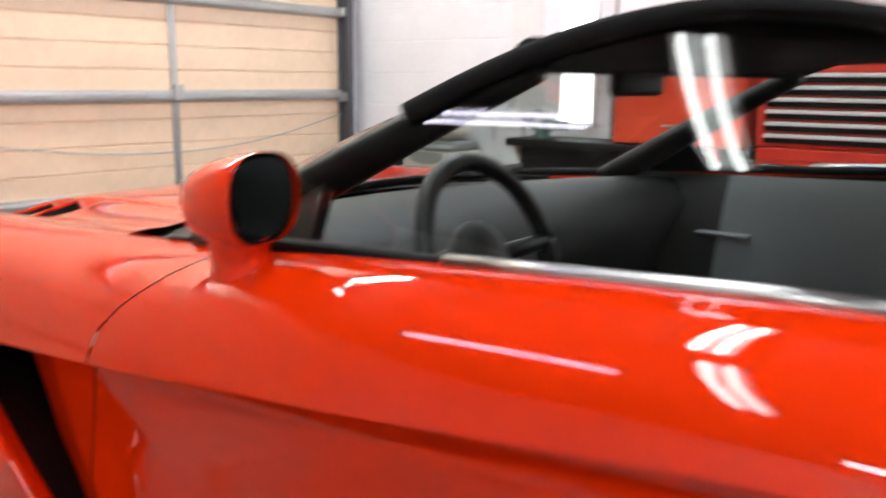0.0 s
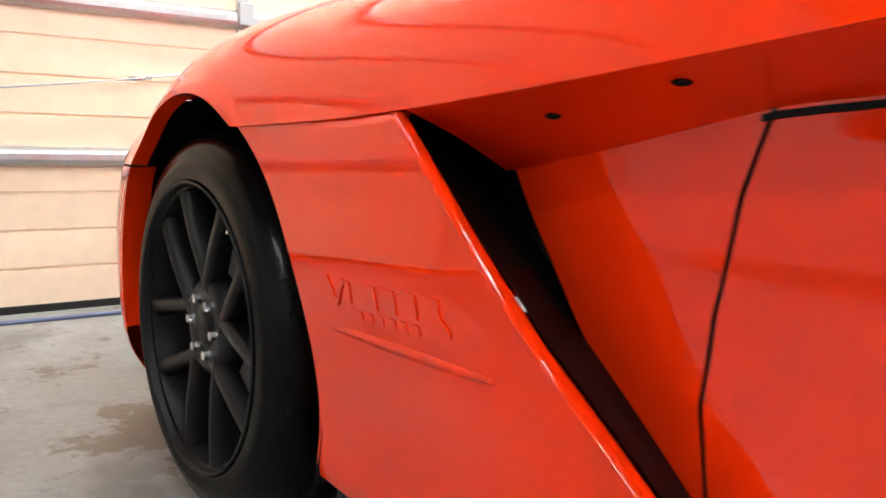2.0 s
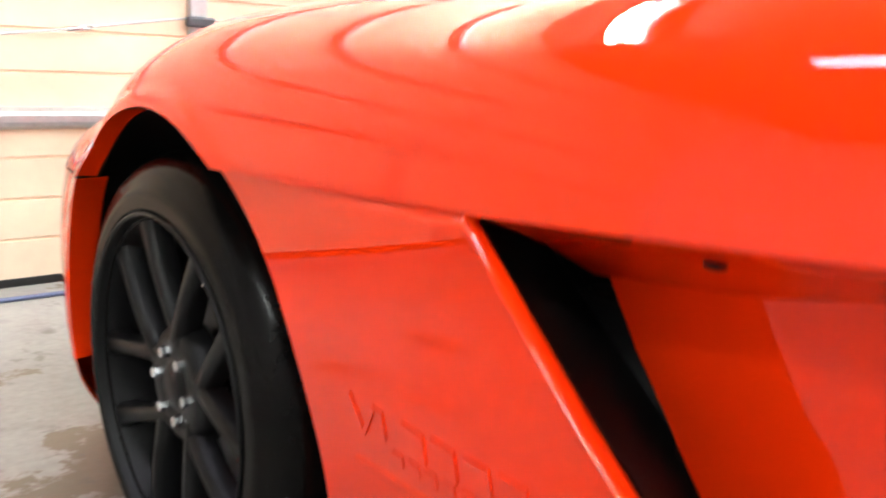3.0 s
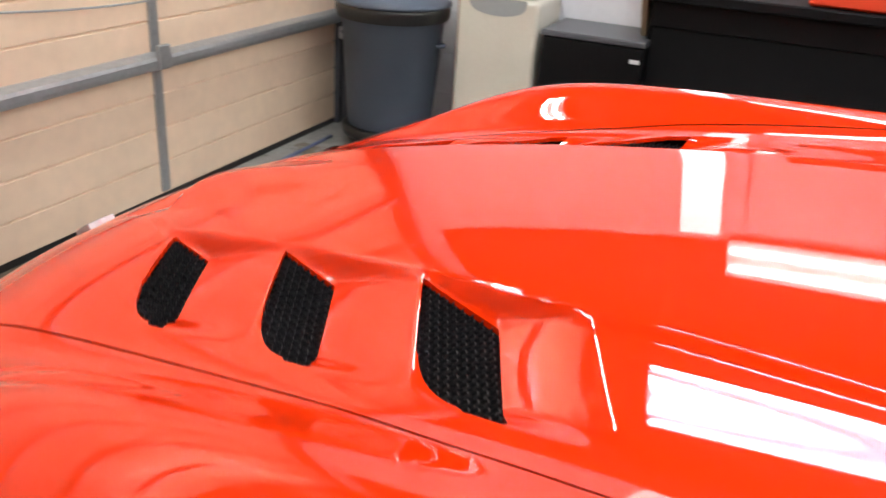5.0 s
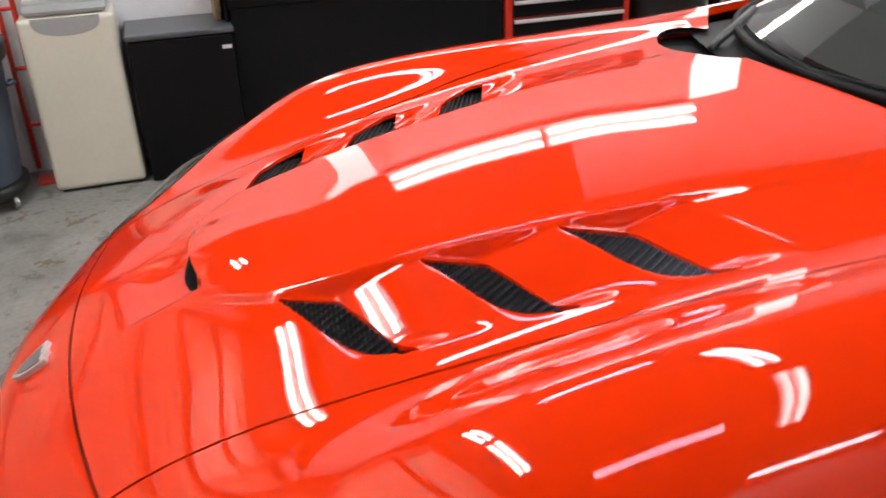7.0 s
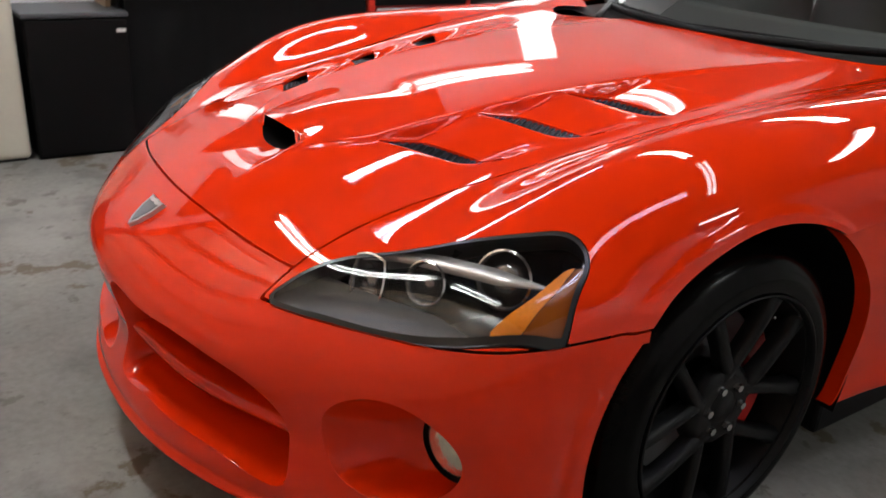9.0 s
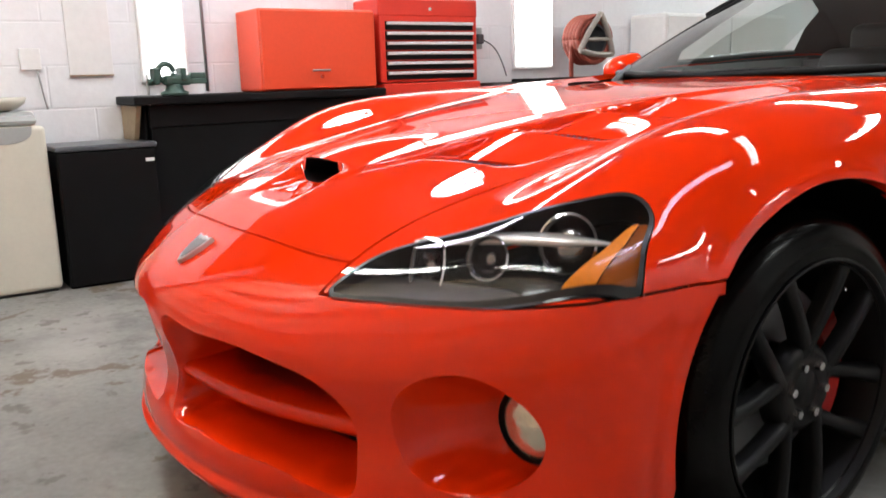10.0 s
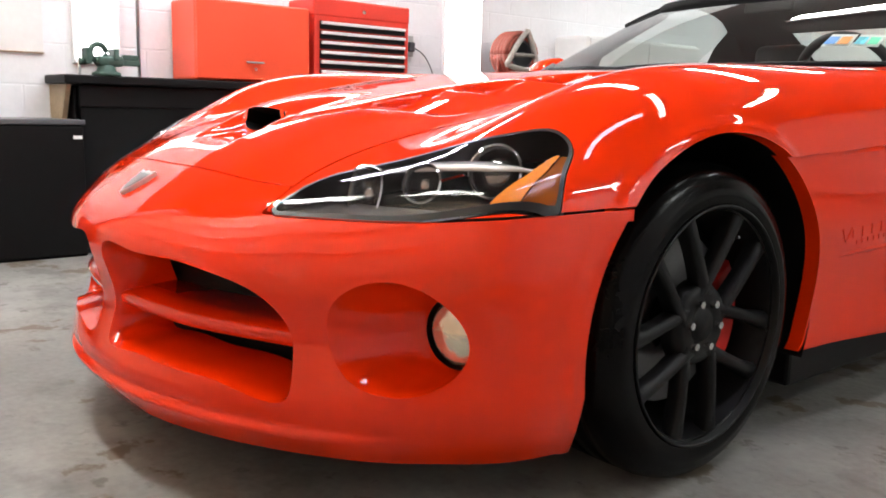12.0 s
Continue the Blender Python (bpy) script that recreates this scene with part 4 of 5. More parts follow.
# emblem on the nose
SATIN = material("satin_silver", (0.62, 0.62, 0.63), 0.4, metal=0.4)
em = new("emblem")
em.parent = car
out = [(0, 0.034), (0.012, 0.030), (0.027, 0.034), (0.024, 0.008), (0.014, -0.018), (0, -0.034), (-0.014, -0.018), (-0.024, 0.008), (-0.027, 0.034), (-0.012, 0.030)]
for k, (mat, lift, nm, lab) in enumerate(((SATIN, 0.006, "rim", "silver shield"), (material("emblem_grey", (0.20, 0.21, 0.23), 0.35, metal=0.4), 0.0075, "face", "dark grey inlay"))):
    sc = 1 if k == 0 else 0.74
    n = len(out)
    V = []
    for d in (-0.004, lift):
        for a, b in out:
            p, q = skin_at(0.0, 0.845), skin_at(0.0, 0.790)
            v = (q - p) / np.linalg.norm(q - p)
            c = (p + q) / 2 + np.array([0, v[2], -v[1]]) * (d + 0.004) + v * b * sc * 1.15
            V.append((a * sc * 1.2, c[1], c[2]))
    mesh_ob(nm, V, [tuple(range(n, 2 * n))] + [(i, (i + 1) % n, n + (i + 1) % n, n + i) for i in range(n)], mat, em, lab, smooth=False)

# ---- the car: cabin ----
GLASS = clear_glass("car_glass", (0.86, 0.91, 0.90), 0.055)
SCREENG = clear_glass("windscreen_glass", (0.90, 0.94, 0.91), 0.16)
FABRIC = material("black_soft_top", (0.008, 0.0075, 0.008), 0.85, grain=0.3, scale=400, bump=0.3)
FABRIC.node_tree.nodes["Principled BSDF"].inputs["Specular IOR Level"].default_value = 0.2
LEATHER = material("black_leather", (0.009, 0.009, 0.0095), 0.5, grain=0.2, scale=120, bump=0.1)
GREYT = material("grey_interior", (0.22, 0.23, 0.24), 0.55, grain=0.1, scale=100)
DASH = material("dark_grey_dash", (0.011, 0.0115, 0.0125), 0.6, grain=0.15, scale=150, bump=0.1)
# for the door lever, and for the stand-in glint under the window
ALU = material("brushed_lever_and_glint", (0.55, 0.56, 0.58), 0.3, metal=1.0)


def loft(name, rows, mat, parent, label="", n=24, smooth=True):
    g = np.array([curve(r, n) for r in rows])
    m = len(rows)
    V = g.reshape(-1, 3)
    F = [(i * n + j, i * n + j + 1, (i + 1) * n + j + 1, (i + 1) * n + j) for i in range(m - 1) for j in range(n - 1)]
    return mesh_ob(name, V, F, mat, parent, label, smooth)


def ws(t, k):
    """A point of the windscreen: t across from -1 to 1, k up from 0 to 1."""
    wx = 0.695 + (0.575 - 0.695) * k
    x = wx * math.sin(t * 1.2) / math.sin(1.2)
    y = (-0.80 - 0.40 * abs(t) ** 2.2) * (1 - k) + (-1.58 - 0.14 * abs(t) ** 2.2) * k
    z = (0.885 + 0.02 * abs(t)) * (1 - k) + (1.187 - 0.002 * t * t) * k + (0.022 - 0.016 * t * t) * math.sin(math.pi * k)
    return (x, y, z)


loft("windscreen", [[ws(t, k) for t in np.linspace(-1, 1, 9)] for k in np.linspace(0, 1, 9)], SCREENG, car, "curved clear windscreen", 40).visible_shadow = False


def tube(name, path, r, mat, parent=None, label="", n=10, flat=1.0):
    c = np.array(path, float)
    V, F = [], []
    for i, p in enumerate(c):
        d = Vector(c[min(i + 1, len(c) - 1)] - c[max(i - 1, 0)]).normalized()
        a = d.cross(Vector((0, 0, 1)))
        a = (a if a.length > 0.05 else d.cross(Vector((1, 0, 0)))).normalized()
        b = d.cross(a)
        q = r[0] + (r[1] - r[0]) * i / (len(c) - 1) if isinstance(r, tuple) else r
        V += [tuple(Vector(p) + a * q * math.cos(2 * math.pi * k / n) + b * q * flat * math.sin(2 * math.pi * k / n)) for k in range(n)]
    F = [(i * n + k, i * n + (k + 1) % n, (i + 1) * n + (k + 1) % n, (i + 1) * n + k) for i in range(len(c) - 1) for k in range(n)]
    F += [tuple(range(n))[::-1], tuple(range((len(c) - 1) * n, len(c) * n))]
    return mesh_ob(name, V, F, mat, parent, label)


for s in (-1, 1):
    tube("windscreen_pillar", [Vector(ws(s, k)) - Vector((0, 0, 0.014)) for k in np.linspace(-0.04, 1.0, 14)], (0.046, 0.026), BLACK, car, "black windscreen pillar", flat=0.85)
tube("windscreen_header", [ws(t, 1.0) for t in np.linspace(-1, 1, 25)], 0.024, FABRIC, car, "black roof edge")
tube("windscreen_foot", [Vector(ws(t, -0.02)) + Vector((0, 0.01, -0.004)) for t in np.linspace(-1, 1, 25)], 0.012, BLACK, car, "black rubber at the foot of the windscreen")
# soft top
rows = []
for k, (y, z, w, drop) in enumerate(((-1.60, 1.195, 0.555, 0.0), (-1.85, 1.212, 0.572, -0.014), (-2.1, 1.21, 0.592, -0.004), (-2.3, 1.17, 0.61, 0.03), (-2.5, 1.085, 0.64, 0.10), (-2.72, 0.975, 0.70, 0.10))):
    rows.append([(-w, y - (0.13 if k == 0 else 0.03), z - drop), (-w * 0.86, y - (0.08 if k == 0 else 0.02), z - drop * 0.35), (-w * 0.45, y - 0.02, z - 0.004), (0, y, z), (w * 0.45, y - 0.02, z - 0.004), (w * 0.86, y - (0.08 if k == 0 else 0.02), z - drop * 0.35), (w, y - (0.13 if k == 0 else 0.03), z - drop)])
g = np.array([curve(r, 40) for r in rows])
g = np.stack([curve(g[:, j], 36) for j in range(40)], 1)
V = g.reshape(-1, 3)
F = [(i * 40 + j, i * 40 + j + 1, i * 40 + 41 + j, i * 40 + 40 + j) for i in range(35) for j in range(39)]


def back_window(P):
    return np.where(P[:, 1] < -2.25, np.minimum(0.36 - np.abs(P[:, 0]), np.minimum(P[:, 2] - 1.00, 1.145 - P[:, 2])), -1.0)


V2, F2, _ = clip(V, F, lambda P: -back_window(P))
V2, F2 = compact(V2, F2)
mesh_ob("soft_top", V2, F2, FABRIC, car, "taut black fabric top")
mesh_ob("top_lining", V2 - [0, 0, 0.02], F2, FABRIC, car)
V2, F2, _ = clip(V, F, back_window)
V2, F2 = compact(V2, F2)
mesh_ob("rear_window", V2, F2, GLASS, car, "clear rear window").visible_shadow = False
for s in (-1, 1):
    # side of the top behind the window, window glass, frame
    ed = g[:, 0 if s < 0 else -1]
    sail = [[tuple(p) for p in ed[18:]], [(s * (0.745 if p[1] > -2.55 else 0.72), p[1] - 0.04 * (p[1] + 2.1), 0.95) for p in ed[18:]]]
    a, b = np.array(sail[0]), np.array(sail[1])
    n = len(a)
    mesh_ob("top_side", np.vstack([a, (a + b) / 2 + [s * 0.015, 0, 0.01], b]), [(r * n + i, r * n + i + 1, r * n + n + i + 1, r * n + n + i) for r in range(2) for i in range(n - 1)], FABRIC, car, "black side of the top")
    top = [ws(s, 0.16), ws(s, 0.4), ws(s, 0.7), ws(s, 0.93), tuple(ed[6]), tuple(ed[12]), tuple(ed[19])]
    def pane_x(z):
        return s * (0.742 - 0.37 * (z - 0.92) - 0.75 * max(z - 0.92, 0) ** 2)
    top = [(pane_x(p[2]), p[1], p[2]) for p in top]
    bot = [(s * 0.735, y, z) for y, z in ((-1.26, 0.905), (-1.40, 0.915), (-1.58, 0.925), (-1.74, 0.93), (-1.9, 0.94), (-2.02, 0.945), (-2.16, 0.952))]
    pane = []
    for k in np.linspace(0, 1, 9):
        row = [np.array(p) + (np.array(q) - np.array(p)) * k for p, q in zip(top, bot)]
        pane.append([(pane_x(p[2]) if k < 1 else p[0], p[1], p[2]) for p in row])
    loft("side_window", pane, GLASS, car, "clear side window", 24).visible_shadow = False
    a, b, c = np.array(ws(s, -0.02)), np.array(ws(s, 0.42)), np.array((s * 0.74, -1.47, 0.918))
    nrm = np.array([s * 0.012, 0, 0])
    mesh_ob("corner_panel", [a + nrm, b + nrm, c + nrm, a - nrm, b - nrm, c - nrm], [(0, 1, 2), (5, 4, 3), (0, 3, 4, 1), (1, 4, 5, 2), (2, 5, 3, 0)], BLACK, car, "black corner panel of the window", smooth=False)
    tube("window_rail", [np.array(p) + [s * 0.004, 0, 0] for p in curve(top[2:], 20)], 0.016, FABRIC, car, "black seal above the window")
    tube("window_trim", [(s * 0.748, y, z + 0.004) for y, z in ((-1.22, 0.902), (-1.40, 0.915), (-1.58, 0.925), (-1.74, 0.93), (-1.9, 0.94), (-2.02, 0.945), (-2.3, 0.955))], 0.012, BLACK, car, "black window trim")
    # bright strip stands in for tube reflections on the black trim
    tube("sill_glint_strip", [(s * 0.762, y, z + 0.008) for y, z in ((-1.72, 0.934), (-1.9, 0.944), (-2.1, 0.955), (-2.3, 0.96))], 0.010, ALU, car, "bright strip in place of the tube reflections on the black window trim")
    # door mirror: stalk, shell, glass
    mir = new("door_mirror")
    mir.parent = car
    X0, y0, low = (0.812, -1.405, 0) if s < 0 else (0.85, -1.33, 0.085)
    bm = bmesh.new()
    rings = []
    for k, (h, sx, sy, oy) in enumerate(((0.84, 0.050, 0.060, 0.0), (0.885, 0.040, 0.046, 0.0), (0.905, 0.038, 0.042, 0.0), (0.935, 0.040, 0.046, 0.005), (0.955, 0.045, 0.052, 0.005))):
        rings.append([bm.verts.new((s * X0 + sx * math.cos(q * math.pi / 12), y0 + oy + sy * math.sin(q * math.pi / 12), h - low)) for q in range(24)])
    for a, b in zip(rings, rings[1:]):
        for q in range(24):
            bm.faces.new((a[q], a[(q + 1) % 24], b[(q + 1) % 24], b[q]))
    part("stalk", bm, RED, mir, "red stalk", True)
    cm = Vector((-0.812, -1.385, 0.998) if s < 0 else (0.89, -1.31, 0.912))
    bm = bmesh.new()
    rings = []
    prof = [(0.0, 0.985), (0.004, 1.0), (0.03, 1.0), (0.075, 0.93), (0.115, 0.78), (0.145, 0.52), (0.158, 0.22), (0.16, 0.02)]
    for d, k in prof:
        ring = []
        for q in range(32):
            a = q * math.pi / 16
            ca, sa = math.cos(a), math.sin(a)
            px = 0.073 * k * math.copysign(abs(ca) ** 0.8, ca)
            pz = 0.062 * k * math.copysign(abs(sa) ** 0.8, sa)
            ring.append(bm.verts.new(cm + Vector((s * px, d - 0.075 + -0.20 * px, pz - 0.1 * d))))
        rings.append(ring)
    for a, b in zip(rings, rings[1:]):
        for q in range(32):
            bm.faces.new((a[q], a[(q + 1) % 32], b[(q + 1) % 32], b[q]))
    bmesh.ops.recalc_face_normals(bm, faces=bm.faces[:])
    part("shell", bm, RED, mir, "glossy red mirror shell", True)
    for nm, k, dy, mat in (("glass", 0.86, 0.006, material("mirror_glass", (0.30, 0.31, 0.32), 0.02, metal=1.0) if s < 0 else bpy.data.materials["mirror_glass"]), ("frame", 0.99, 0.012, BLACK)):
        bm = bmesh.new()
        ring = []
        for q in range(32):
            a = q * math.pi / 16
            ca, sa = math.cos(a), math.sin(a)
            px, pz = 0.073 * k * math.copysign(abs(ca) ** 0.8, ca), 0.062 * k * math.copysign(abs(sa) ** 0.8, sa)
            ring.append(bm.verts.new(cm + Vector((s * px, -0.075 + dy - 0.22 * px, pz))))
        bm.faces.new(ring)
        part(nm, bm, mat, mir, "dark mirror glass" if nm == "glass" else "black mirror frame")

# inside
box("cabin_floor", -0.70, 0.70, -2.6, -0.55, 0.16, 0.22, LEATHER, car, "black cabin floor", bevel=0)
box("bulkhead", -0.74, 0.74, -2.72, -2.60, 0.2, 0.97, LEATHER, car, "black rear bulkhead", bevel=0.03)
box("tonneau", -0.72, 0.72, -2.66, -2.30, 0.86, 0.93, LEATHER, car, "black shelf behind the seats", bevel=0.03)
loft("dashboard", [[(x, -0.86 - 0.34 * (x / 0.7) ** 2, 0.868) for x in np.linspace(-0.72, 0.72, 7)], [(x, -1.05 - 0.25 * (x / 0.7) ** 2, 0.895) for x in np.linspace(-0.72, 0.72, 7)], [(x, -1.24 - 0.12 * (x / 0.7) ** 2, 0.90 - 0.01) for x in np.linspace(-0.72, 0.72, 7)], [(x, -1.36 - 0.05 * (x / 0.7) ** 2, 0.83) for x in np.linspace(-0.72, 0.72, 7)], [(x, -1.33, 0.62) for x in np.linspace(-0.72, 0.72, 7)], [(x, -1.15, 0.40) for x in np.linspace(-0.72, 0.72, 7)]], DASH, car, "dark grey dashboard", 30)
box("console", -0.11, 0.11, -2.3, -1.2, 0.2, 0.56, LEATHER, car, "black centre console", bevel=0.03)
for s in (-1, 1):
    for nm, ya, yb, mat, lab in (("door_trim", -2.4, -1.52, GREYT if s > 0 else LEATHER, "inner door trim"), ("front_door_trim", -1.52, -1.12, LEATHER, "black front end of the door trim")):
        ys = np.linspace(ya, yb, 5)
        loft(nm, [[(s * 0.735, y, 0.90 + 0.03 * (-1.2 - y)) for y in ys], [(s * 0.70, y, 0.83) for y in ys], [(s * 0.685, y + 0.02, 0.6) for y in ys], [(s * 0.70, y + 0.04, 0.25) for y in ys]], mat, car, lab, 16)
    box("door_lever", s * 0.675 - 0.012, s * 0.675 + 0.012, -1.60, -1.46, 0.752, 0.762, ALU, car, "bright door lever", bevel=0.004)
    seat = new("seat")
    seat.parent = car
    xc = s * 0.36
    bm = box_bm(xc - 0.25, xc + 0.25, -2.2, -1.72, 0.28, 0.46, 0.06, 4)
    part("cushion", bm, LEATHER, seat, "leather cushion", True)
    bm = box_bm(xc - 0.25, xc + 0.25, -0.09, 0.09, 0.0, 0.58, 0.07, 4)
    bmesh.ops.transform(bm, matrix=Matrix.Translation((0, -2.20, 0.40)) @ pose(0, 0, 0, 14), verts=bm.verts)
    part("backrest", bm, LEATHER, seat, "leather backrest", True)
    bm = box_bm(xc - 0.13, xc + 0.13, -2.40, -2.30, 0.90, 1.07, 0.045, 4)
    part("headrest", bm, LEATHER, seat, "black headrest", True)
wheel2 = new("steering_wheel")
wheel2.parent = car
sm = Matrix.Translation((-0.36, -1.51, 0.86)) @ pose(0, 0, 0, 66)
ring = [sm @ Vector((0.168 * math.cos(a), 0.168 * math.sin(a), 0)) for a in np.linspace(0, 2 * math.pi, 49)]
tube("wheel_rim", ring, 0.017, LEATHER, wheel2, "black leather rim")
for a in (0, math.pi, -math.pi / 2):
    tube("wheel_spoke", [sm @ Vector((0.165 * math.cos(a) * k, 0.165 * math.sin(a) * k, -0.03 * (1 - k))) for k in (0.2, 0.5, 1)], 0.016, LEATHER, wheel2, "black spoke")
bm = bmesh.new()
bmesh.ops.create_uvsphere(bm, u_segments=20, v_segments=12, radius=0.07, matrix=sm @ pose(0, 0, -0.03) @ Matrix.Diagonal((1, 1, 0.5, 1)))
part("wheel_hub", bm, LEATHER, wheel2, "black hub", True)
tube("steering_column", [sm @ Vector((0, 0, -0.02)), sm @ Vector((0, 0, -0.32))], 0.04, LEATHER, wheel2)
bm = box_bm(-0.10, 0.10, -1.60, -1.575, 1.125, 1.17, 0.01, 3)
part("inner_mirror", bm, BLACK, car, "black inner mirror", True)
# wipers and vent in the cowl
cowl = loft("cowl", [[(x, -0.735 - 0.42 * max(abs(x) - 0.26, 0) ** 1.3, 0.862 - 0.02 * abs(x)) for x in np.linspace(-0.66, 0.66, 9)], [(x, -0.80 - 0.40 * (abs(x) / 0.68) ** 2.2 - 0.01, 0.868) for x in np.linspace(-0.66, 0.66, 9)]], BLACK, car, "black cowl panel", 40)
box("wiper_well", 0.21, 0.63, -0.95, -0.665, 0.815, 0.832, BLACK, cowl, "dark plastic well round the wiper spindle", bevel=0.004)
tube("wiper_arm", [(0.40, -0.77, 0.855), (0.41, -0.80, 0.872), (0.47, -0.90, 0.895), (0.53, -0.985, 0.91)], 0.011, HOUSE2, cowl, "grey wiper arm")
for x0, x1 in ((-0.52, 0.10), (0.02, 0.58)):
    tube("wiper", [(x0 + (x1 - x0) * k, -0.80 - 0.36 * (abs(x0 + (x1 - x0) * k) / 0.67) ** 2.2 + 0.015, 0.879 + 0.010 * math.sin(math.pi * k)) for k in np.linspace(0, 1, 12)], 0.006, BLACK, car, "black wiper")
# inspection stickers inside the windscreen
for k, (c, c2) in enumerate((((0.15, 0.35, 0.75), (0.85, 0.35, 0.1)), ((0.1, 0.5, 0.6), (0.1, 0.6, 0.35)))):
    t0 = -0.62 - 0.11 * k
    p = [Vector(ws(t0 - 0.1 * a, 0.16 + 0.13 * b)) + Vector((0, -0.006, -0.002)) for a, b in ((0, 0), (1, 0), (1, 1), (0, 1))]
    st = mesh_ob("sticker", p, [(0, 1, 2, 3)], material("sticker_paper", (0.7, 0.72, 0.7), 0.5), car, "coloured inspection sticker", smooth=False)
    for j, col in enumerate((c, c2)):
        p = [Vector(ws(t0 - 0.1 * (a * 0.4 + 0.05 + 0.48 * j), 0.16 + 0.13 * (0.12 + 0.6 * b))) + Vector((0, -0.0035, 0.001)) for a, b in ((0, 0), (1, 0), (1, 1), (0, 1))]
        mesh_ob("colour_field", p, [(0, 1, 2, 3)], material("sticker_ink", col, 0.5), st, smooth=False)

# ---- garage: shell ----
STEELG = material("galvanised_steel", (0.42, 0.43, 0.44), 0.38, metal=0.7, grain=0.2, scale=60, spots=0.15)
CREAM = material("cream_enamel", (0.66, 0.64, 0.55), 0.4, grain=0.05, scale=60, spots=0.08)
GREYP = material("grey_plastic", (0.06, 0.078, 0.11), 0.5, grain=0.1, scale=90, spots=0.15)
TOOLRED = material("red_enamel", (0.62, 0.035, 0.018), 0.35, grain=0.06, scale=60, spots=0.06)
ORANGE = material("orange_red_enamel", (0.72, 0.065, 0.02), 0.38, grain=0.06, scale=60, spots=0.06)
VISEG = material("green_cast_iron", (0.035, 0.075, 0.06), 0.5, grain=0.3, scale=90, bump=0.3)
CLOTH = material("black_cloth", (0.006, 0.006, 0.0065), 0.85, grain=0.3, scale=200, bump=0.2)
CLOTH.node_tree.nodes["Principled BSDF"].inputs["Specular IOR Level"].default_value = 0.12
RUSTY = material("rusty_red_hose", (0.26, 0.05, 0.03), 0.55, grain=0.4, scale=40, spots=0.3, bump=0.3)
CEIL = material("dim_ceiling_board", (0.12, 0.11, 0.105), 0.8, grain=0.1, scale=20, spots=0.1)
WEST = material("grey_wall_paint", (0.74, 0.725, 0.715), 0.7, grain=0.06, scale=20, spots=0.15, bump=0.2)
DARKB = material("dark_boards", (0.035, 0.03, 0.027), 0.8, grain=0.3, scale=12, spots=0.2)
DARKF = material("dark_frame_paint", (0.05, 0.052, 0.06), 0.5, grain=0.2, scale=50)
BLUEC = material("blue_grey_cable", (0.10, 0.12, 0.22), 0.5)

tagged(box("floor", -4.6, 2.72, -7, 2.2, -0.1, 0, FLOOR, bevel=0), "grey concrete floor with brown oil stains", "floor", kind="structure")
tagged(box("wall_east", 2.70, 2.85, -7, 2.2, 0, 3.05, BLOCK, bevel=0), "white painted block wall", "wall", kind="structure")
tagged(box("wall_upper", 2.672, 2.698, -1.32, 1.55, 1.985, 3.045, DARKB, bevel=0.003), "dark bare boards above the white wall", "wall", kind="structure")
tagged(box("wall_west", -4.75, -4.6, -7, 2.2, 0, 3.05, WEST, bevel=0), "plain grey painted wall", "wall", kind="structure")
tagged(box("wall_south", -4.6, 2.7, -7.15, -7, 0, 3.05, WEST, bevel=0), "plain grey painted wall", "wall", kind="structure")
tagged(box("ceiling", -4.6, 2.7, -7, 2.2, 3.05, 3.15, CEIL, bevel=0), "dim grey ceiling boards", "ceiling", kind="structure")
tagged(box("wall_north", 2.62, 2.70, 1.78, 2.2, 0, 3.05, BLOCK, bevel=0), "white painted return beside the door", "wall", kind="structure")
tagged(box("wall_north_west", -4.6, -3.85, 1.78, 2.0, 0, 3.05, WEST, bevel=0), "plain grey painted wall beside the door", "wall", kind="structure")

# sectional door: ribbed sections, steel stiles and struts
gd = tagged(new("door_1"), "closed tan sectional garage door with steel struts and stiles", "garage door", kind="structure")
SEC = 0.522
for k in range(6):
    z0, z1 = 0.025 + k * SEC, 0.025 + (k + 1) * SEC - 0.004
    V, F = [], []
    prof = []
    for r in range(4):
        a, b = z0 + (z1 - z0) * r / 4, z0 + (z1 - z0) * (r + 1) / 4
        prof += [(0.0, a + 0.004), (0.0, b - 0.007), (0.008, b - 0.003), (0.008, b + 0.001)]
    prof = [(0.008, z0)] + prof
    for x in (-3.82, 2.52):
        V += [(x, 1.765 + d, z) for d, z in prof]
    n = len(prof)
    F = [(i, i + 1, n + i + 1, n + i) for i in range(n - 1)]
    V += [(-3.82, 1.80, z0), (2.52, 1.80, z0), (2.52, 1.80, z1), (-3.82, 1.80, z1)]
    F += [(2 * n, 2 * n + 1, 2 * n + 2, 2 * n + 3)]
    mesh_ob("door_section", V, F, PEACH, gd, smooth=False)
    if k:
        zz = z0 - 0.012
        V, F = [], []
        prof = [(1.765, -0.034), (1.755, -0.034), (1.728, -0.022), (1.724, -0.010), (1.724, 0.010), (1.728, 0.022), (1.755, 0.034), (1.765, 0.034)]
        for x in (-3.82, 2.52):
            V += [(x, d, zz + h) for d, h in prof]
        mesh_ob("strut", V, [(i, i + 1, 9 + i, 8 + i) for i in range(7)], STEELG, gd, "grey steel strut", smooth=False)
    for x in (-2.53, -1.265, 0.0, 1.262):
        box("stile", x - 0.021, x + 0.021, 1.757, 1.767, z0 + 0.012, z1 - 0.03, STEELG, gd, bevel=0.002)
        if k:
            box("hinge", x - 0.03, x + 0.03, 1.715, 1.735, z0 - 0.035, z0 + 0.05, STEELG, gd, bevel=0.004)
box("bottom_seal", -3.82, 2.52, 1.765, 1.80, 0.0, 0.03, SEAL, gd, "black rubber seal", bevel=0.004)
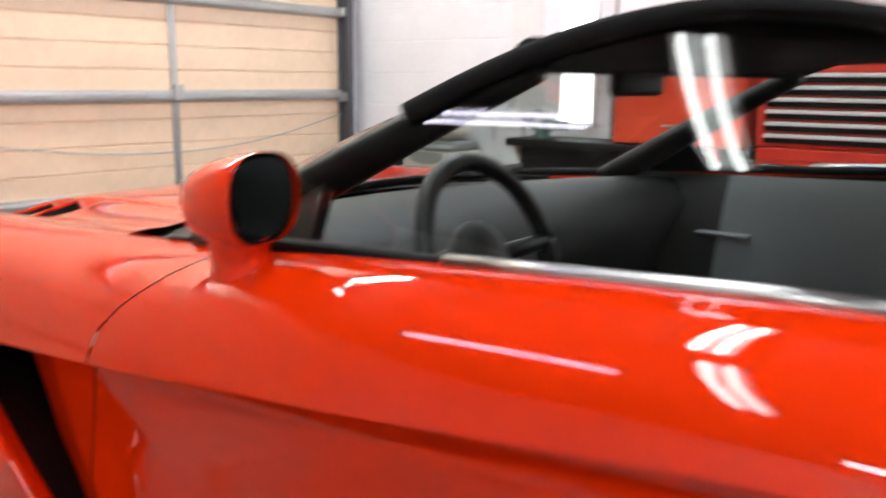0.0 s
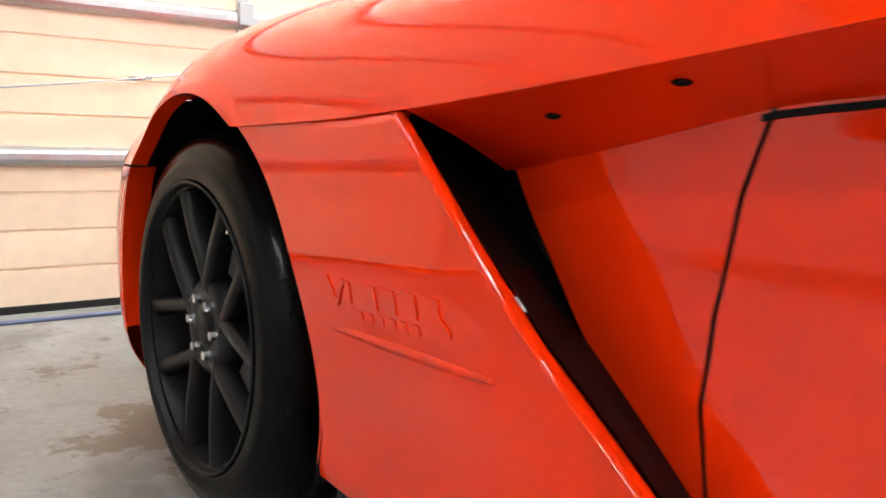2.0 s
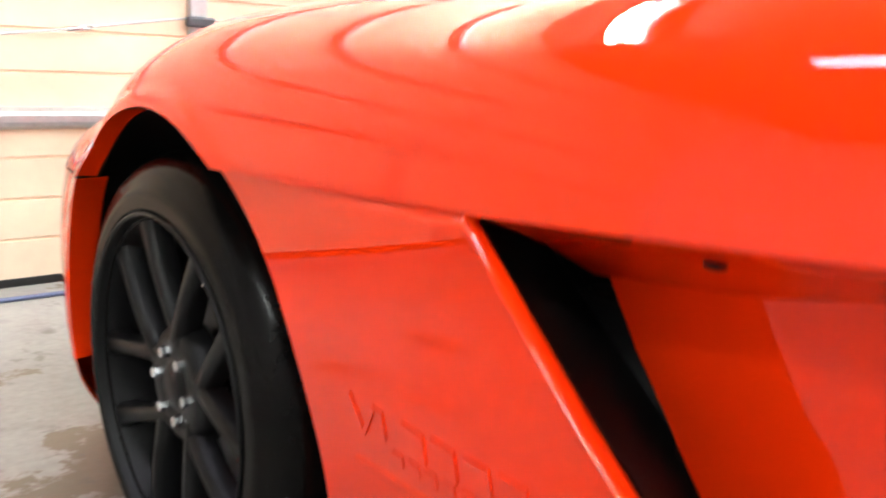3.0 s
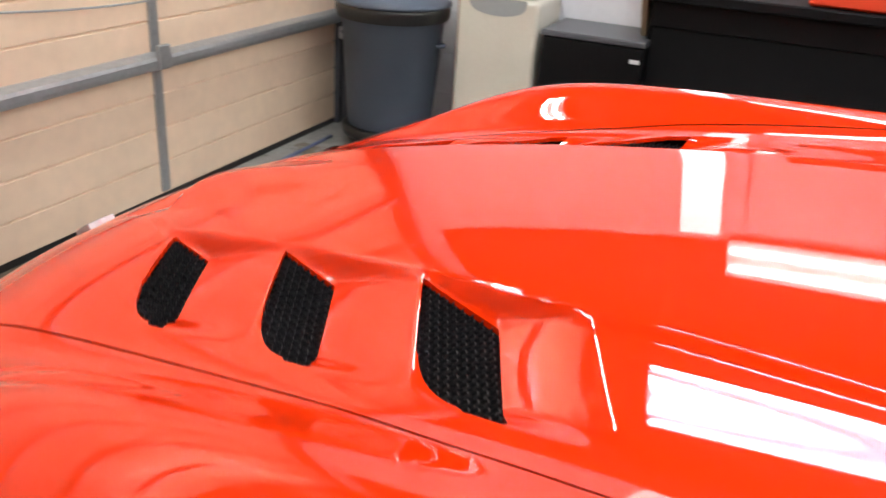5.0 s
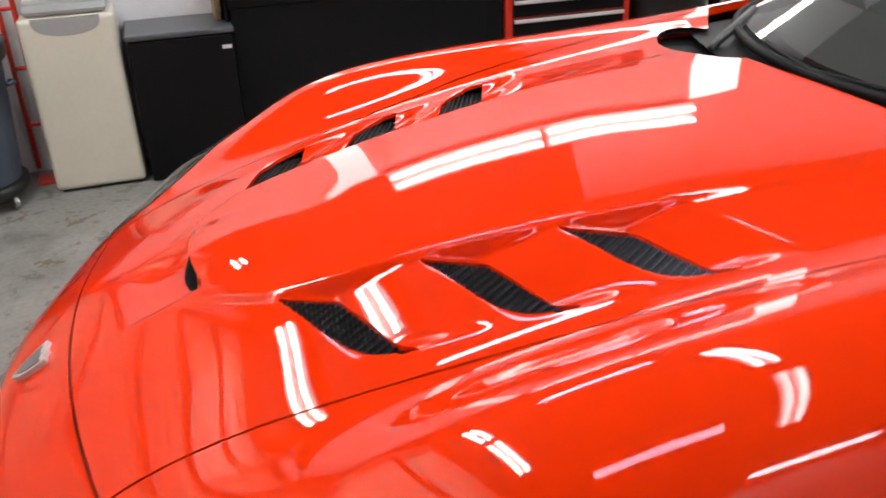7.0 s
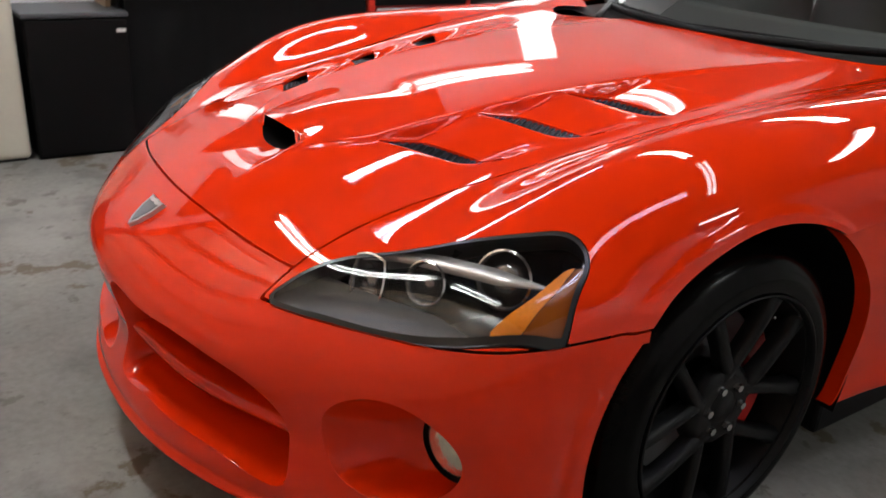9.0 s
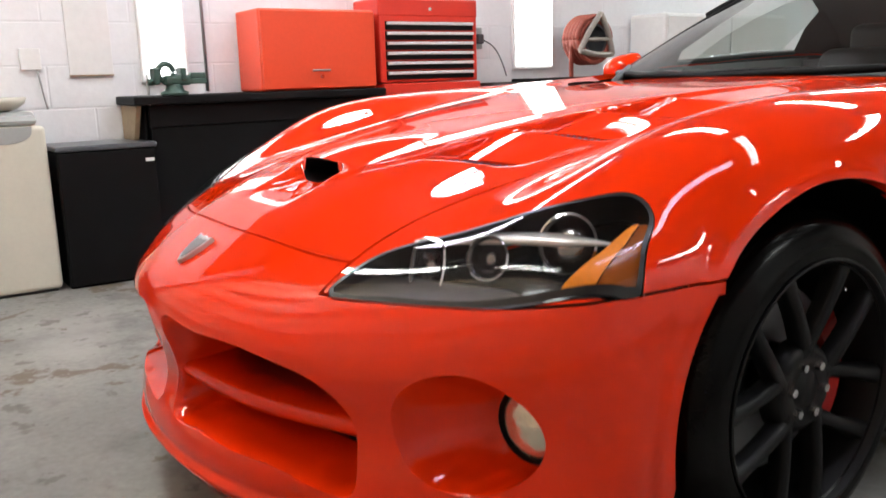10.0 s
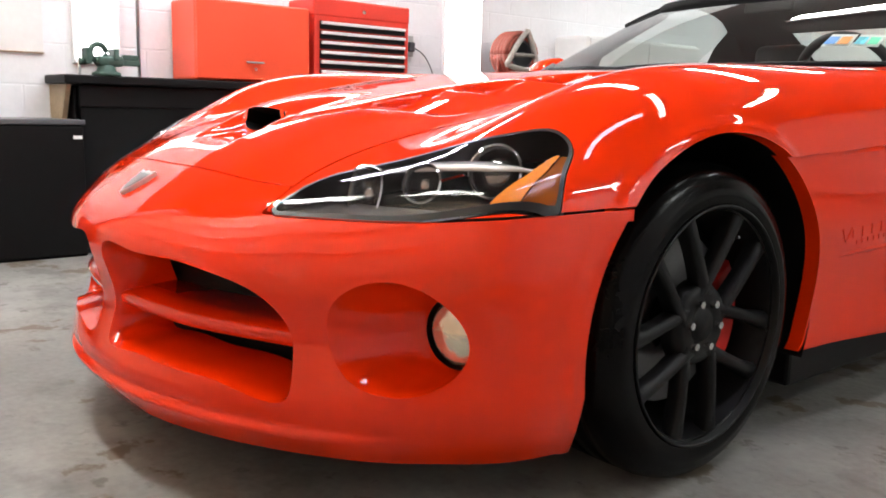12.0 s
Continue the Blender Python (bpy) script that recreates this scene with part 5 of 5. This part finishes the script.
box("lock_box", -0.032, 0.032, 1.735, 1.765, 0.80, 0.94, STEELG, gd, "steel latch with worn paint", bevel=0.006)
box("latch_knob", -0.05, 0.05, 1.71, 1.74, 0.84, 0.875, DARKF, gd, bevel=0.008)
box("red_tape", -0.024, 0.024, 1.7545, 1.757, 0.715, 0.738, material("red_tape", (0.5, 0.06, 0.06), 0.5), gd, "strip of red tape", bevel=0)
tube("lock_cable", curve([(-2.6, 1.73, 0.50), (-1.3, 1.73, 0.70), (-0.45, 1.73, 0.807), (0.0, 1.73, 0.875)], 24), 0.0035, STEELG, gd, "thin steel cable")
tube("lock_cable", curve([(0.0, 1.73, 0.875), (0.5, 1.73, 0.80), (1.1, 1.73, 0.755), (1.8, 1.73, 0.79), (2.5, 1.73, 0.93)], 24), 0.0035, STEELG, gd, "thin slack steel cable")
tube("turnbuckle", [(-0.44, 1.728, 0.808), (-0.36, 1.728, 0.818)], 0.009, CHROME, gd, "bright turnbuckle")
tr = tagged(new("door_track"), "dark steel jamb and track beside the garage door", "door track", kind="structure")
box("jamb", 2.52, 2.62, 1.74, 1.86, 0, 3.05, DARKF, tr, bevel=0.006)
box("track", 2.535, 2.575, 1.67, 1.73, 0.02, 3.05, DARKF, tr, bevel=0.006)
for z in (0.46, 1.04, 1.58, 2.1):
    box("track_roller", 2.50, 2.60, 1.70, 1.735, z - 0.03, z + 0.03, STEELG, tr, bevel=0.008)
tagged(tube("floor_cable", curve([(-3.0, 1.60, 0.007), (-0.6, 1.61, 0.007), (0.8, 1.60, 0.007), (1.6, 1.635, 0.007), (2.3, 1.65, 0.007)], 40), 0.008, BLUEC), "blue-grey cable lying along the garage door", "cable")


# ---- garage: lights ----
def fixture(name, at, length, rot, color, label, group):
    """A twin-tube batten; its length runs along its own y, the tubes look to its own -z."""
    top = tagged(new(name), label, "light", group)
    m = pose(*at, *rot)
    top.matrix_world = m
    bm = box_bm(-0.11, 0.11, -length / 2 - 0.02, length / 2 + 0.02, 0.03, 0.065, 0.006, 2)
    part("tray", bm, WHITE, top, "white steel tray")
    for s in (-1, 1):
        bm = bmesh.new()
        bmesh.ops.create_cone(bm, cap_ends=True, segments=14, radius1=0.019, radius2=0.019, depth=length, matrix=pose(s * 0.05, 0, 0.006, 90))
        part("tube", bm, color, top, "lit fluorescent tube", True)
    return top


COOL = material("cool_tube", (0.86, 0.84, 1.0), 0.4, emit=TUBE)
COOLW = material("weak_cool_tube", (0.86, 0.84, 1.0), 0.4, emit=21)
WARM = material("white_tube", (0.95, 1.0, 0.98), 0.4, emit=TUBE)
WEAK = material("weak_tube", (0.96, 1.0, 0.98), 0.4, emit=22)
STRONG = material("bright_tube", (0.97, 1.0, 0.96), 0.4, emit=84)
SIDE = material("side_tube", (0.96, 1.0, 0.97), 0.4, emit=60)
WALLT = material("wall_tube", (0.96, 1.0, 0.98), 0.4, emit=15)
ceilings = "ceiling lights"
# the last batten is an added, unseen lamp to brighten the south-east wall
for at, ln, rz, mt in (((-1.6, -0.05, 2.95), 1.25, 0, COOLW), ((1.7, -0.3, 2.95), 1.25, 0, COOL), ((-1.35, -1.2, 2.95), 1.3, 90, WEAK), ((0.3, -1.15, 2.95), 1.3, 90, WARM), ((-0.2, 1.25, 2.95), 1.25, 90, SIDE), ((1.3, 1.25, 2.95), 1.25, 90, STRONG),
                       ((-3.7, -1.85, 2.95), 1.25, 0, SIDE), ((-1.5, -3.5, 2.95), 1.3, 90, WARM), ((0.4, -3.4, 2.95), 1.3, 90, WARM), ((1.5, -5.3, 2.95), 1.3, 90, STRONG)):
    fixture("ceiling_light", at, ln, (0, 0, rz), mt, "white twin-tube fluorescent batten on the ceiling, switched on", ceilings)
for y in (-0.62, -1.70):
    fixture("wall_light", (2.63, y, 2.06), 1.02, (0, 90, 0), WALLT, "white twin-tube fluorescent batten high on the wall, switched on", "wall battens")
for y0, y1, z0 in ((-0.045, 0.15, 0.93), (-2.50, -2.20, 0.95)):
    wp = tagged(new("light_panel"), "tall narrow white light panel glowing on the wall", "light", "wall light panels")
    box("frame", 2.672, 2.70, y0 - 0.02, y1 + 0.02, z0 - 0.02, 1.95, WHITE, wp, bevel=0.004)
    box("diffuser", 2.664, 2.671, y0, y1, z0, 1.93, PANEL, wp, "bright white diffuser", bevel=0.002)

# ---- garage: things along the east wall ----
can = tagged(new("trash_can"), "round grey plastic trash can with a lid on a dolly", "trash can")
can.matrix_world = pose(2.37, 1.375, 0)


def turned(name, prof, mat, parent, label="", n=40, smooth=True):
    V, F = [], []
    k = len(prof)
    for i in range(n):
        a = 2 * math.pi * i / n
        V += [(r * math.cos(a), r * math.sin(a), z) for r, z in prof]
    F = [(i * k + q, ((i + 1) % n) * k + q, ((i + 1) % n) * k + q + 1, i * k + q + 1) for i in range(n) for q in range(k - 1)]
    return mesh_ob(name, V, F, mat, parent, label, smooth)


turned("can_body", [(0.0, 0.09), (0.19, 0.09), (0.198, 0.12), (0.232, 0.60), (0.24, 0.605), (0.245, 0.63), (0.25, 0.665)], GREYP, can, "grey ribbed plastic body")
turned("bag_edge", [(0.248, 0.60), (0.256, 0.615), (0.258, 0.645), (0.252, 0.668), (0.245, 0.670)], SEAL, can, "black bag folded over the rim")
turned("lid", [(0.0, 0.735), (0.12, 0.73), (0.20, 0.712), (0.245, 0.69), (0.262, 0.672), (0.26, 0.662), (0.25, 0.664)], GREYP, can, "grey domed lid")
turned("dolly", [(0.0, 0.06), (0.215, 0.06), (0.222, 0.07), (0.222, 0.105), (0.21, 0.11), (0.0, 0.11)], SEAL, can, "black plastic dolly")
for q in range(5):
    a = math.radians(72 * q + 20)
    bm = bmesh.new()
    bmesh.ops.create_cone(bm, cap_ends=True, segments=20, radius1=0.03, radius2=0.03, depth=0.022, matrix=pose(0.19 * math.cos(a), 0.19 * math.sin(a), 0.03, 90, 0, 72 * q))
    bmesh.ops.bevel(bm, geom=bm.edges[:], offset=0.003, segments=1, affect="EDGES")
    part("caster", bm, STEELG, can, "grey caster wheel")
for s in (-1, 1):
    tube("handle", [(0.01 * k - 0.03 + 0.0, s * (0.235 + 0.022 * math.sin(math.pi * k / 6)), 0.50) for k in range(7)], 0.009, GREYP, can, "grey side handle")

ht = tagged(new("hand_truck"), "red tubular hand truck leaning between can and cream cabinet", "hand truck")
for y in (1.085, 1.145):
    tube("rail", [(2.60, y, 0.05), (2.60, y, 0.80), (2.595, y, 0.92)], 0.011, TOOLRED, ht, "red tube rail")
for z in (0.25, 0.5, 0.75):
    tube("rung", [(2.60, 1.085, z), (2.60, 1.145, z)], 0.009, TOOLRED, ht)
box("toe_plate", 2.50, 2.61, 1.075, 1.155, 0.0, 0.012, TOOLRED, ht, bevel=0.003)
box("grip", 2.585, 2.605, 1.07, 1.16, 0.90, 0.93, SEAL, ht, "black grip", bevel=0.008)

fz = tagged(new("dehumidifier"), "cream floor-standing appliance with a grey sloping top panel", "appliance")
box("body", 2.355, 2.685, 0.69, 1.06, 0.012, 0.74, CREAM, fz, bevel=0.022, segs=4)
box("foot", 2.375, 2.67, 0.71, 1.04, 0.0, 0.02, SEAL, fz, bevel=0.003)
bm = box_bm(2.37, 2.68, 0.715, 1.035, 0.742, 0.80, 0.02, 3)
for v in bm.verts:
    if v.co.z > 0.77 and v.co.x < 2.5:
        v.co.x += 0.05
part("top_panel", bm, material("grey_top_panel", (0.33, 0.35, 0.35), 0.4, grain=0.06, scale=60), fz, "grey sloping top panel")
V = [(2.3535, 0.875 + 0.13 * math.cos(a) * 1.0, 0.735 - 0.07 * max(0, -math.sin(a)) ** 0.6) for a in np.linspace(math.pi, 2 * math.pi, 24)]
V = [(2.353, 0.745, 0.738)] + V + [(2.353, 1.005, 0.738)]
mesh_ob("front_inlay", V, [tuple(range(len(V)))], bpy.data.materials["grey_top_panel"], fz, "grey curved inlay", smooth=False)
tagged(turned("bowl", [(0.0, 0.004), (0.05, 0.0), (0.09, 0.012), (0.125, 0.035), (0.135, 0.06), (0.128, 0.062), (0.10, 0.035), (0.0, 0.02)], CREAM, None), "shallow cream bowl standing on the appliance", "bowl").matrix_world = pose(2.53, 0.86, 0.80)
rt = tagged(new("spray_bottle"), "small red spray bottle standing on the cream appliance", "bottle")
rt.matrix_world = pose(2.57, 0.99, 0.80)
turned("bottle", [(0.0, 0.0), (0.026, 0.0), (0.028, 0.01), (0.028, 0.07), (0.012, 0.10), (0.012, 0.12), (0.0, 0.12)], TOOLRED, rt, "red bottle", 20)
box("nozzle", -0.035, 0.015, -0.008, 0.008, 0.118, 0.135, TOOLRED, rt, bevel=0.003)

bc = tagged(new("black_cabinet"), "small black cabinet with a grey top and a white tag", "cabinet")
box("carcass", 2.352, 2.69, 0.232, 0.662, 0.0, 0.615, BLACK, bc, bevel=0.006)
box("door", 2.334, 2.350, 0.236, 0.658, 0.012, 0.612, BLACK, bc, bevel=0.004)
box("top", 2.330, 2.69, 0.226, 0.668, 0.618, 0.642, material("dark_grey_laminate", (0.07, 0.075, 0.085), 0.35, grain=0.1, scale=80), bc, "dark grey top", bevel=0.006)
box("tag", 2.331, 2.3335, 0.243, 0.283, 0.553, 0.569, WHITE, bc, "white tag", bevel=0.001)

wb = tagged(new("workbench"), "long black workbench with a dark cloth skirt", "workbench")
box("worktop", 2.345, 2.69, -1.03, 0.305, 0.806, 0.848, BLACK, wb, "black worktop", bevel=0.008)
box("apron", 2.392, 2.42, -1.025, 0.232, 0.70, 0.805, BLACK, wb, bevel=0.006)
ys = np.linspace(-1.02, 0.225, 90)
V = []
for y in ys:
    for k in range(8):
        z = 0.705 - 0.70 * k / 7
        V.append((2.400 - 0.006 * (1 + math.sin(y * 31) * 0.6 + math.sin(y * 73 + 1) * 0.4) * k / 7, y, z))
mesh_ob("skirt", V, [(i * 8 + j, i * 8 + 8 + j, i * 8 + 9 + j, i * 8 + 1 + j) for i in range(89) for j in range(7)], CLOTH, wb, "black cloth skirt in slight folds")
for y in (-0.98, 0.19):
    for x in (2.44, 2.65):
        box("leg", x - 0.03, x + 0.03, y - 0.03, y + 0.03, 0, 0.80, BLACK, wb, bevel=0.004)
box("side_board", 2.43, 2.685, 0.232, 0.246, 0.10, 0.80, BLACK, wb, bevel=0.003)
V = [(x, y, z) for y in (0.262, 0.284) for x, z in ((2.40, 0.803), (2.688, 0.803), (2.688, 0.36), (2.62, 0.42), (2.44, 0.74))]
F = [(4, 3, 2, 1, 0), (5, 6, 7, 8, 9)] + [(k, (k + 1) % 5, (k + 1) % 5 + 5, k + 5) for k in range(5)]
mesh_ob("end_brace", V, F, material("brace_wood", (0.36, 0.27, 0.17), 0.6, grain=0.25, scale=50), wb, "tan wooden brace under the end", smooth=False)

vs = tagged(new("bench_vise"), "dark green cast-iron bench vise bolted to the worktop", "vise")
vs.matrix_world = pose(2.40, 0.10, 0.848)
turned("swivel_base", [(0.0, 0.0), (0.065, 0.0), (0.065, 0.014), (0.045, 0.022), (0.036, 0.05), (0.0, 0.055)], VISEG, vs, "round swivel base", 24)
bm = box_bm(-0.035, 0.035, -0.075, 0.045, 0.045, 0.092, 0.012, 3)
part("fixed_body", bm, VISEG, vs, "cast body", True)
box("slide", -0.022, 0.022, -0.155, 0.05, 0.050, 0.078, VISEG, vs, bevel=0.005)
bm = box_bm(-0.045, 0.045, -0.05, -0.025, 0.07, 0.128, 0.006, 2)
part("fixed_jaw", bm, VISEG, vs)
bm = box_bm(-0.045, 0.045, 0.075, 0.10, 0.05, 0.128, 0.008, 2)
part("moving_jaw", bm, VISEG, vs)
tube("horn_ring", [(0.0, 0.035 + 0.036 * math.cos(a), 0.105 + 0.040 * math.sin(a)) for a in np.linspace(0, 2 * math.pi, 28)], 0.013, VISEG, vs, "rounded loop of the casting", 10)
tube("screw", [(0, 0.095, 0.062), (0, 0.125, 0.062)], 0.016, VISEG, vs)
tube("handle_bar", [(0, 0.122, 0.10), (0, 0.122, -0.06)], 0.006, STEELG, vs, "steel handle bar")
box("anvil", -0.02, 0.02, -0.15, -0.075, 0.078, 0.102, VISEG, vs, bevel=0.004)

rb = tagged(new("red_wall_cabinet"), "orange-red steel storage box standing on the black workbench", "cabinet")
box("case", 2.376, 2.675, -0.985, -0.33, 0.849, 1.255, ORANGE, rb, bevel=0.012, segs=3)
box("front_door", 2.361, 2.3745, -0.98, -0.335, 0.857, 1.247, ORANGE, rb, bevel=0.006, segs=3)
tube("handle", [(2.352, -0.60, 0.948), (2.348, -0.61, 0.948), (2.348, -0.69, 0.948), (2.352, -0.70, 0.948)], 0.005, STEELG, rb, "small steel handle", 8)
bm = bmesh.new()
bmesh.ops.create_cone(bm, cap_ends=True, segments=16, radius1=0.009, radius2=0.008, depth=0.008, matrix=pose(2.358, -0.655, 0.915, 0, 90, 0))
part("lock", bm, CHROME, rb, "round lock")


PULL = material("bright_aluminium_pull", (0.82, 0.82, 0.83), 0.45, metal=0.35)


def drawers(top, y0, y1, z0, z1, n, x):
    h = (z1 - z0) / n
    for k in range(n):
        dr = box("drawer", x, x + 0.012, y0, y1, z0 + h * k + 0.004, z0 + h * (k + 1) - 0.004, BLACK, top, "black drawer front", bevel=0.003)
        hd = box("drawer_handle", x - 0.014, x + 0.001, y0 + 0.004, y1 - 0.004, z0 + h * (k + 1) - 0.024, z0 + h * (k + 1) - 0.007, PULL, dr, "bright full-width pull", bevel=0.003)


tc = tagged(new("top_tool_chest"), "red tool chest with six black drawers and bright pulls", "tool chest", "stacked tool chests")
box("case", 2.405, 2.685, -1.69, -1.035, 0.872, 1.31, TOOLRED, tc, bevel=0.010, segs=3)
box("lid", 2.402, 2.688, -1.694, -1.031, 1.225, 1.325, TOOLRED, tc, bevel=0.012, segs=3)
drawers(tc, -1.655, -1.07, 0.885, 1.205, 6, 2.395)
bm = bmesh.new()
bmesh.ops.create_cone(bm, cap_ends=True, segments=16, radius1=0.011, radius2=0.009, depth=0.008, matrix=pose(2.398, -1.36, 1.268, 0, 90, 0))
part("lock", bm, CHROME, tc, "round lock")
rc = tagged(new("rolling_tool_cabinet"), "red rolling tool cabinet with black drawers beside the bench", "tool cabinet", "stacked tool chests")
box("case", 2.400, 2.685, -1.705, -1.04, 0.10, 0.868, TOOLRED, rc, bevel=0.010, segs=3)
drawers(rc, -1.665, -1.075, 0.36, 0.80, 5, 2.390)
box("bottom_drawer", 2.390, 2.402, -1.665, -1.075, 0.13, 0.345, BLACK, rc, bevel=0.003)
box("top_rail", 2.392, 2.41, -1.70, -1.045, 0.812, 0.866, TOOLRED, rc, bevel=0.004)
for y in (-1.66, -1.08):
    for x in (2.44, 2.64):
        bm = bmesh.new()
        bmesh.ops.create_cone(bm, cap_ends=True, segments=20, radius1=0.05, radius2=0.05, depth=0.03, matrix=pose(x, y, 0.05, 90))
        part("caster", bm, SEAL, rc, "black caster")
dm = tagged(new("steel_drum"), "glossy black steel drum with rolled hoops", "drum")
dm.matrix_world = pose(2.47, -1.95, 0)
turned("shell", [(0.0, 0.005), (0.195, 0.005), (0.2, 0.0), (0.203, 0.01), (0.198, 0.02), (0.198, 0.27), (0.205, 0.28), (0.205, 0.295), (0.198, 0.305), (0.198, 0.55), (0.205, 0.56), (0.205, 0.575), (0.198, 0.585), (0.198, 0.83), (0.204, 0.84), (0.203, 0.852), (0.196, 0.852)], SEAL, dm, "black steel shell")
turned("lid", [(0.0, 0.838), (0.18, 0.838), (0.19, 0.842), (0.196, 0.85)], SEAL, dm, "black lid")
sb = tagged(new("side_bench"), "black side table along the wall", "table")
box("tabletop", 2.40, 2.69, -3.0, -2.17, 0.83, 0.87, BLACK, sb, bevel=0.006)
for y in (-2.95, -2.22):
    for x in (2.44, 2.65):
        box("leg", x - 0.025, x + 0.025, y - 0.025, y + 0.025, 0, 0.829, BLACK, sb, bevel=0.003)
hr = tagged(new("hose_reel"), "rusty red hose coiled on a grey wall reel", "hose reel")
hr.matrix_world = pose(2.52, -2.66, 1.105)
for k in range(5):
    for j in range(2):
        rr = 0.115 + 0.030 * j
        tube("hose_turn", [(-0.085 + 0.030 * k + 0.004 * math.sin(a * 3 + j), rr * math.cos(a), rr * math.sin(a)) for a in np.linspace(0, 2 * math.pi, 30)], 0.017, RUSTY, hr, "turn of rusty red hose", 8)
DULL = material("dull_flange", (0.34, 0.31, 0.28), 0.5, metal=0.4, grain=0.3, scale=40)
V, F = spun([(-0.10, 0.085), (-0.10, 0.10), (0.12, 0.10), (0.12, 0.085), (-0.10, 0.085)], 24)
mesh_ob("hub", V, F, DARKF, hr, "dark open hub")
corner = [(-0.115, 0.165 * math.cos(q), 0.165 * math.sin(q)) for q in (math.radians(a) for a in (100, 215, 335))]
for k in range(3):
    (x0, y0, z0), (x1, y1, z1) = corner[k], corner[(k + 1) % 3]
    tube("frame_bar", curve([(x0, y0, z0), (x0, (y0 + y1) * 0.58, (z0 + z1) * 0.58), (x1, y1, z1)], 10), 0.019, DULL, hr, "bent steel bar", 8)
tube("axle", [(-0.12, 0, 0), (0.175, 0, 0)], 0.016, DULL, hr, "steel axle", 8)
tube("crosspiece", [(-0.118, -0.10, 0.0), (-0.118, 0.10, 0.0)], 0.012, DULL, hr, "steel crosspiece", 8)
tube("hose_tail", curve([(-0.03, 0.145, 0.0), (-0.03, 0.15, -0.1), (-0.02, 0.14, -0.25)], 10), 0.015, RUSTY, hr)
lk = tagged(new("white_locker"), "white metal cabinet standing against the wall", "cabinet")
box("case", 2.36, 2.69, -4.6, -3.25, 0.02, 1.28, WHITE, lk, bevel=0.02, segs=3)
for k in range(2):
    box("door", 2.345, 2.358, -4.59 + 0.675 * k, -3.94 + 0.675 * k, 0.04, 1.26, WHITE, lk, bevel=0.006)
    box("handle", 2.330, 2.344, -4.00 + 0.09 * k, -3.98 + 0.09 * k, 0.7, 0.85, STEELG, lk, "steel handle", bevel=0.004)
pb = tagged(new("outlet_box"), "grey electrical outlet box with a plug", "outlet")
box("plate", 2.672, 2.699, -1.93, -1.83, 1.06, 1.19, STEELG, pb, bevel=0.006)
box("plug", 2.645, 2.671, -1.925, -1.875, 1.09, 1.15, DARKF, pb, "black plug", bevel=0.008)
tube("cord", curve([(2.655, -1.93, 1.11), (2.665, -2.0, 1.08), (2.67, -2.08, 0.98), (2.675, -2.12, 0.89)], 14), 0.004, DARKF, pb, "dark cord")
ob2 = tagged(new("wall_socket"), "small white wall socket with a cord", "outlet")
box("plate", 2.682, 2.699, 0.62, 0.71, 0.98, 1.08, WHITE, ob2, bevel=0.005)
tube("cord", curve([(2.685, 0.64, 0.98), (2.685, 0.63, 0.9), (2.685, 0.615, 0.8)], 10), 0.004, STEELG, ob2, "grey cord")
wp = tagged(new("wall_board"), "white painted board edge fixed to the wall", "wall board")
box("board", 2.689, 2.6995, 0.30, 0.50, 0.955, 2.6, WHITE, wp, bevel=0.002)
box("ledge", 2.684, 2.6995, 0.30, 0.50, 0.948, 0.954, material("raw_wood_edge", (0.38, 0.27, 0.18), 0.6, grain=0.2, scale=60), wp, "raw wooden edge", bevel=0.001)
tagged(tube("conduit", [(2.69, -0.16, 0.86), (2.69, -0.16, 2.6)], 0.008, STEELG), "thin grey conduit on the wall", "conduit")
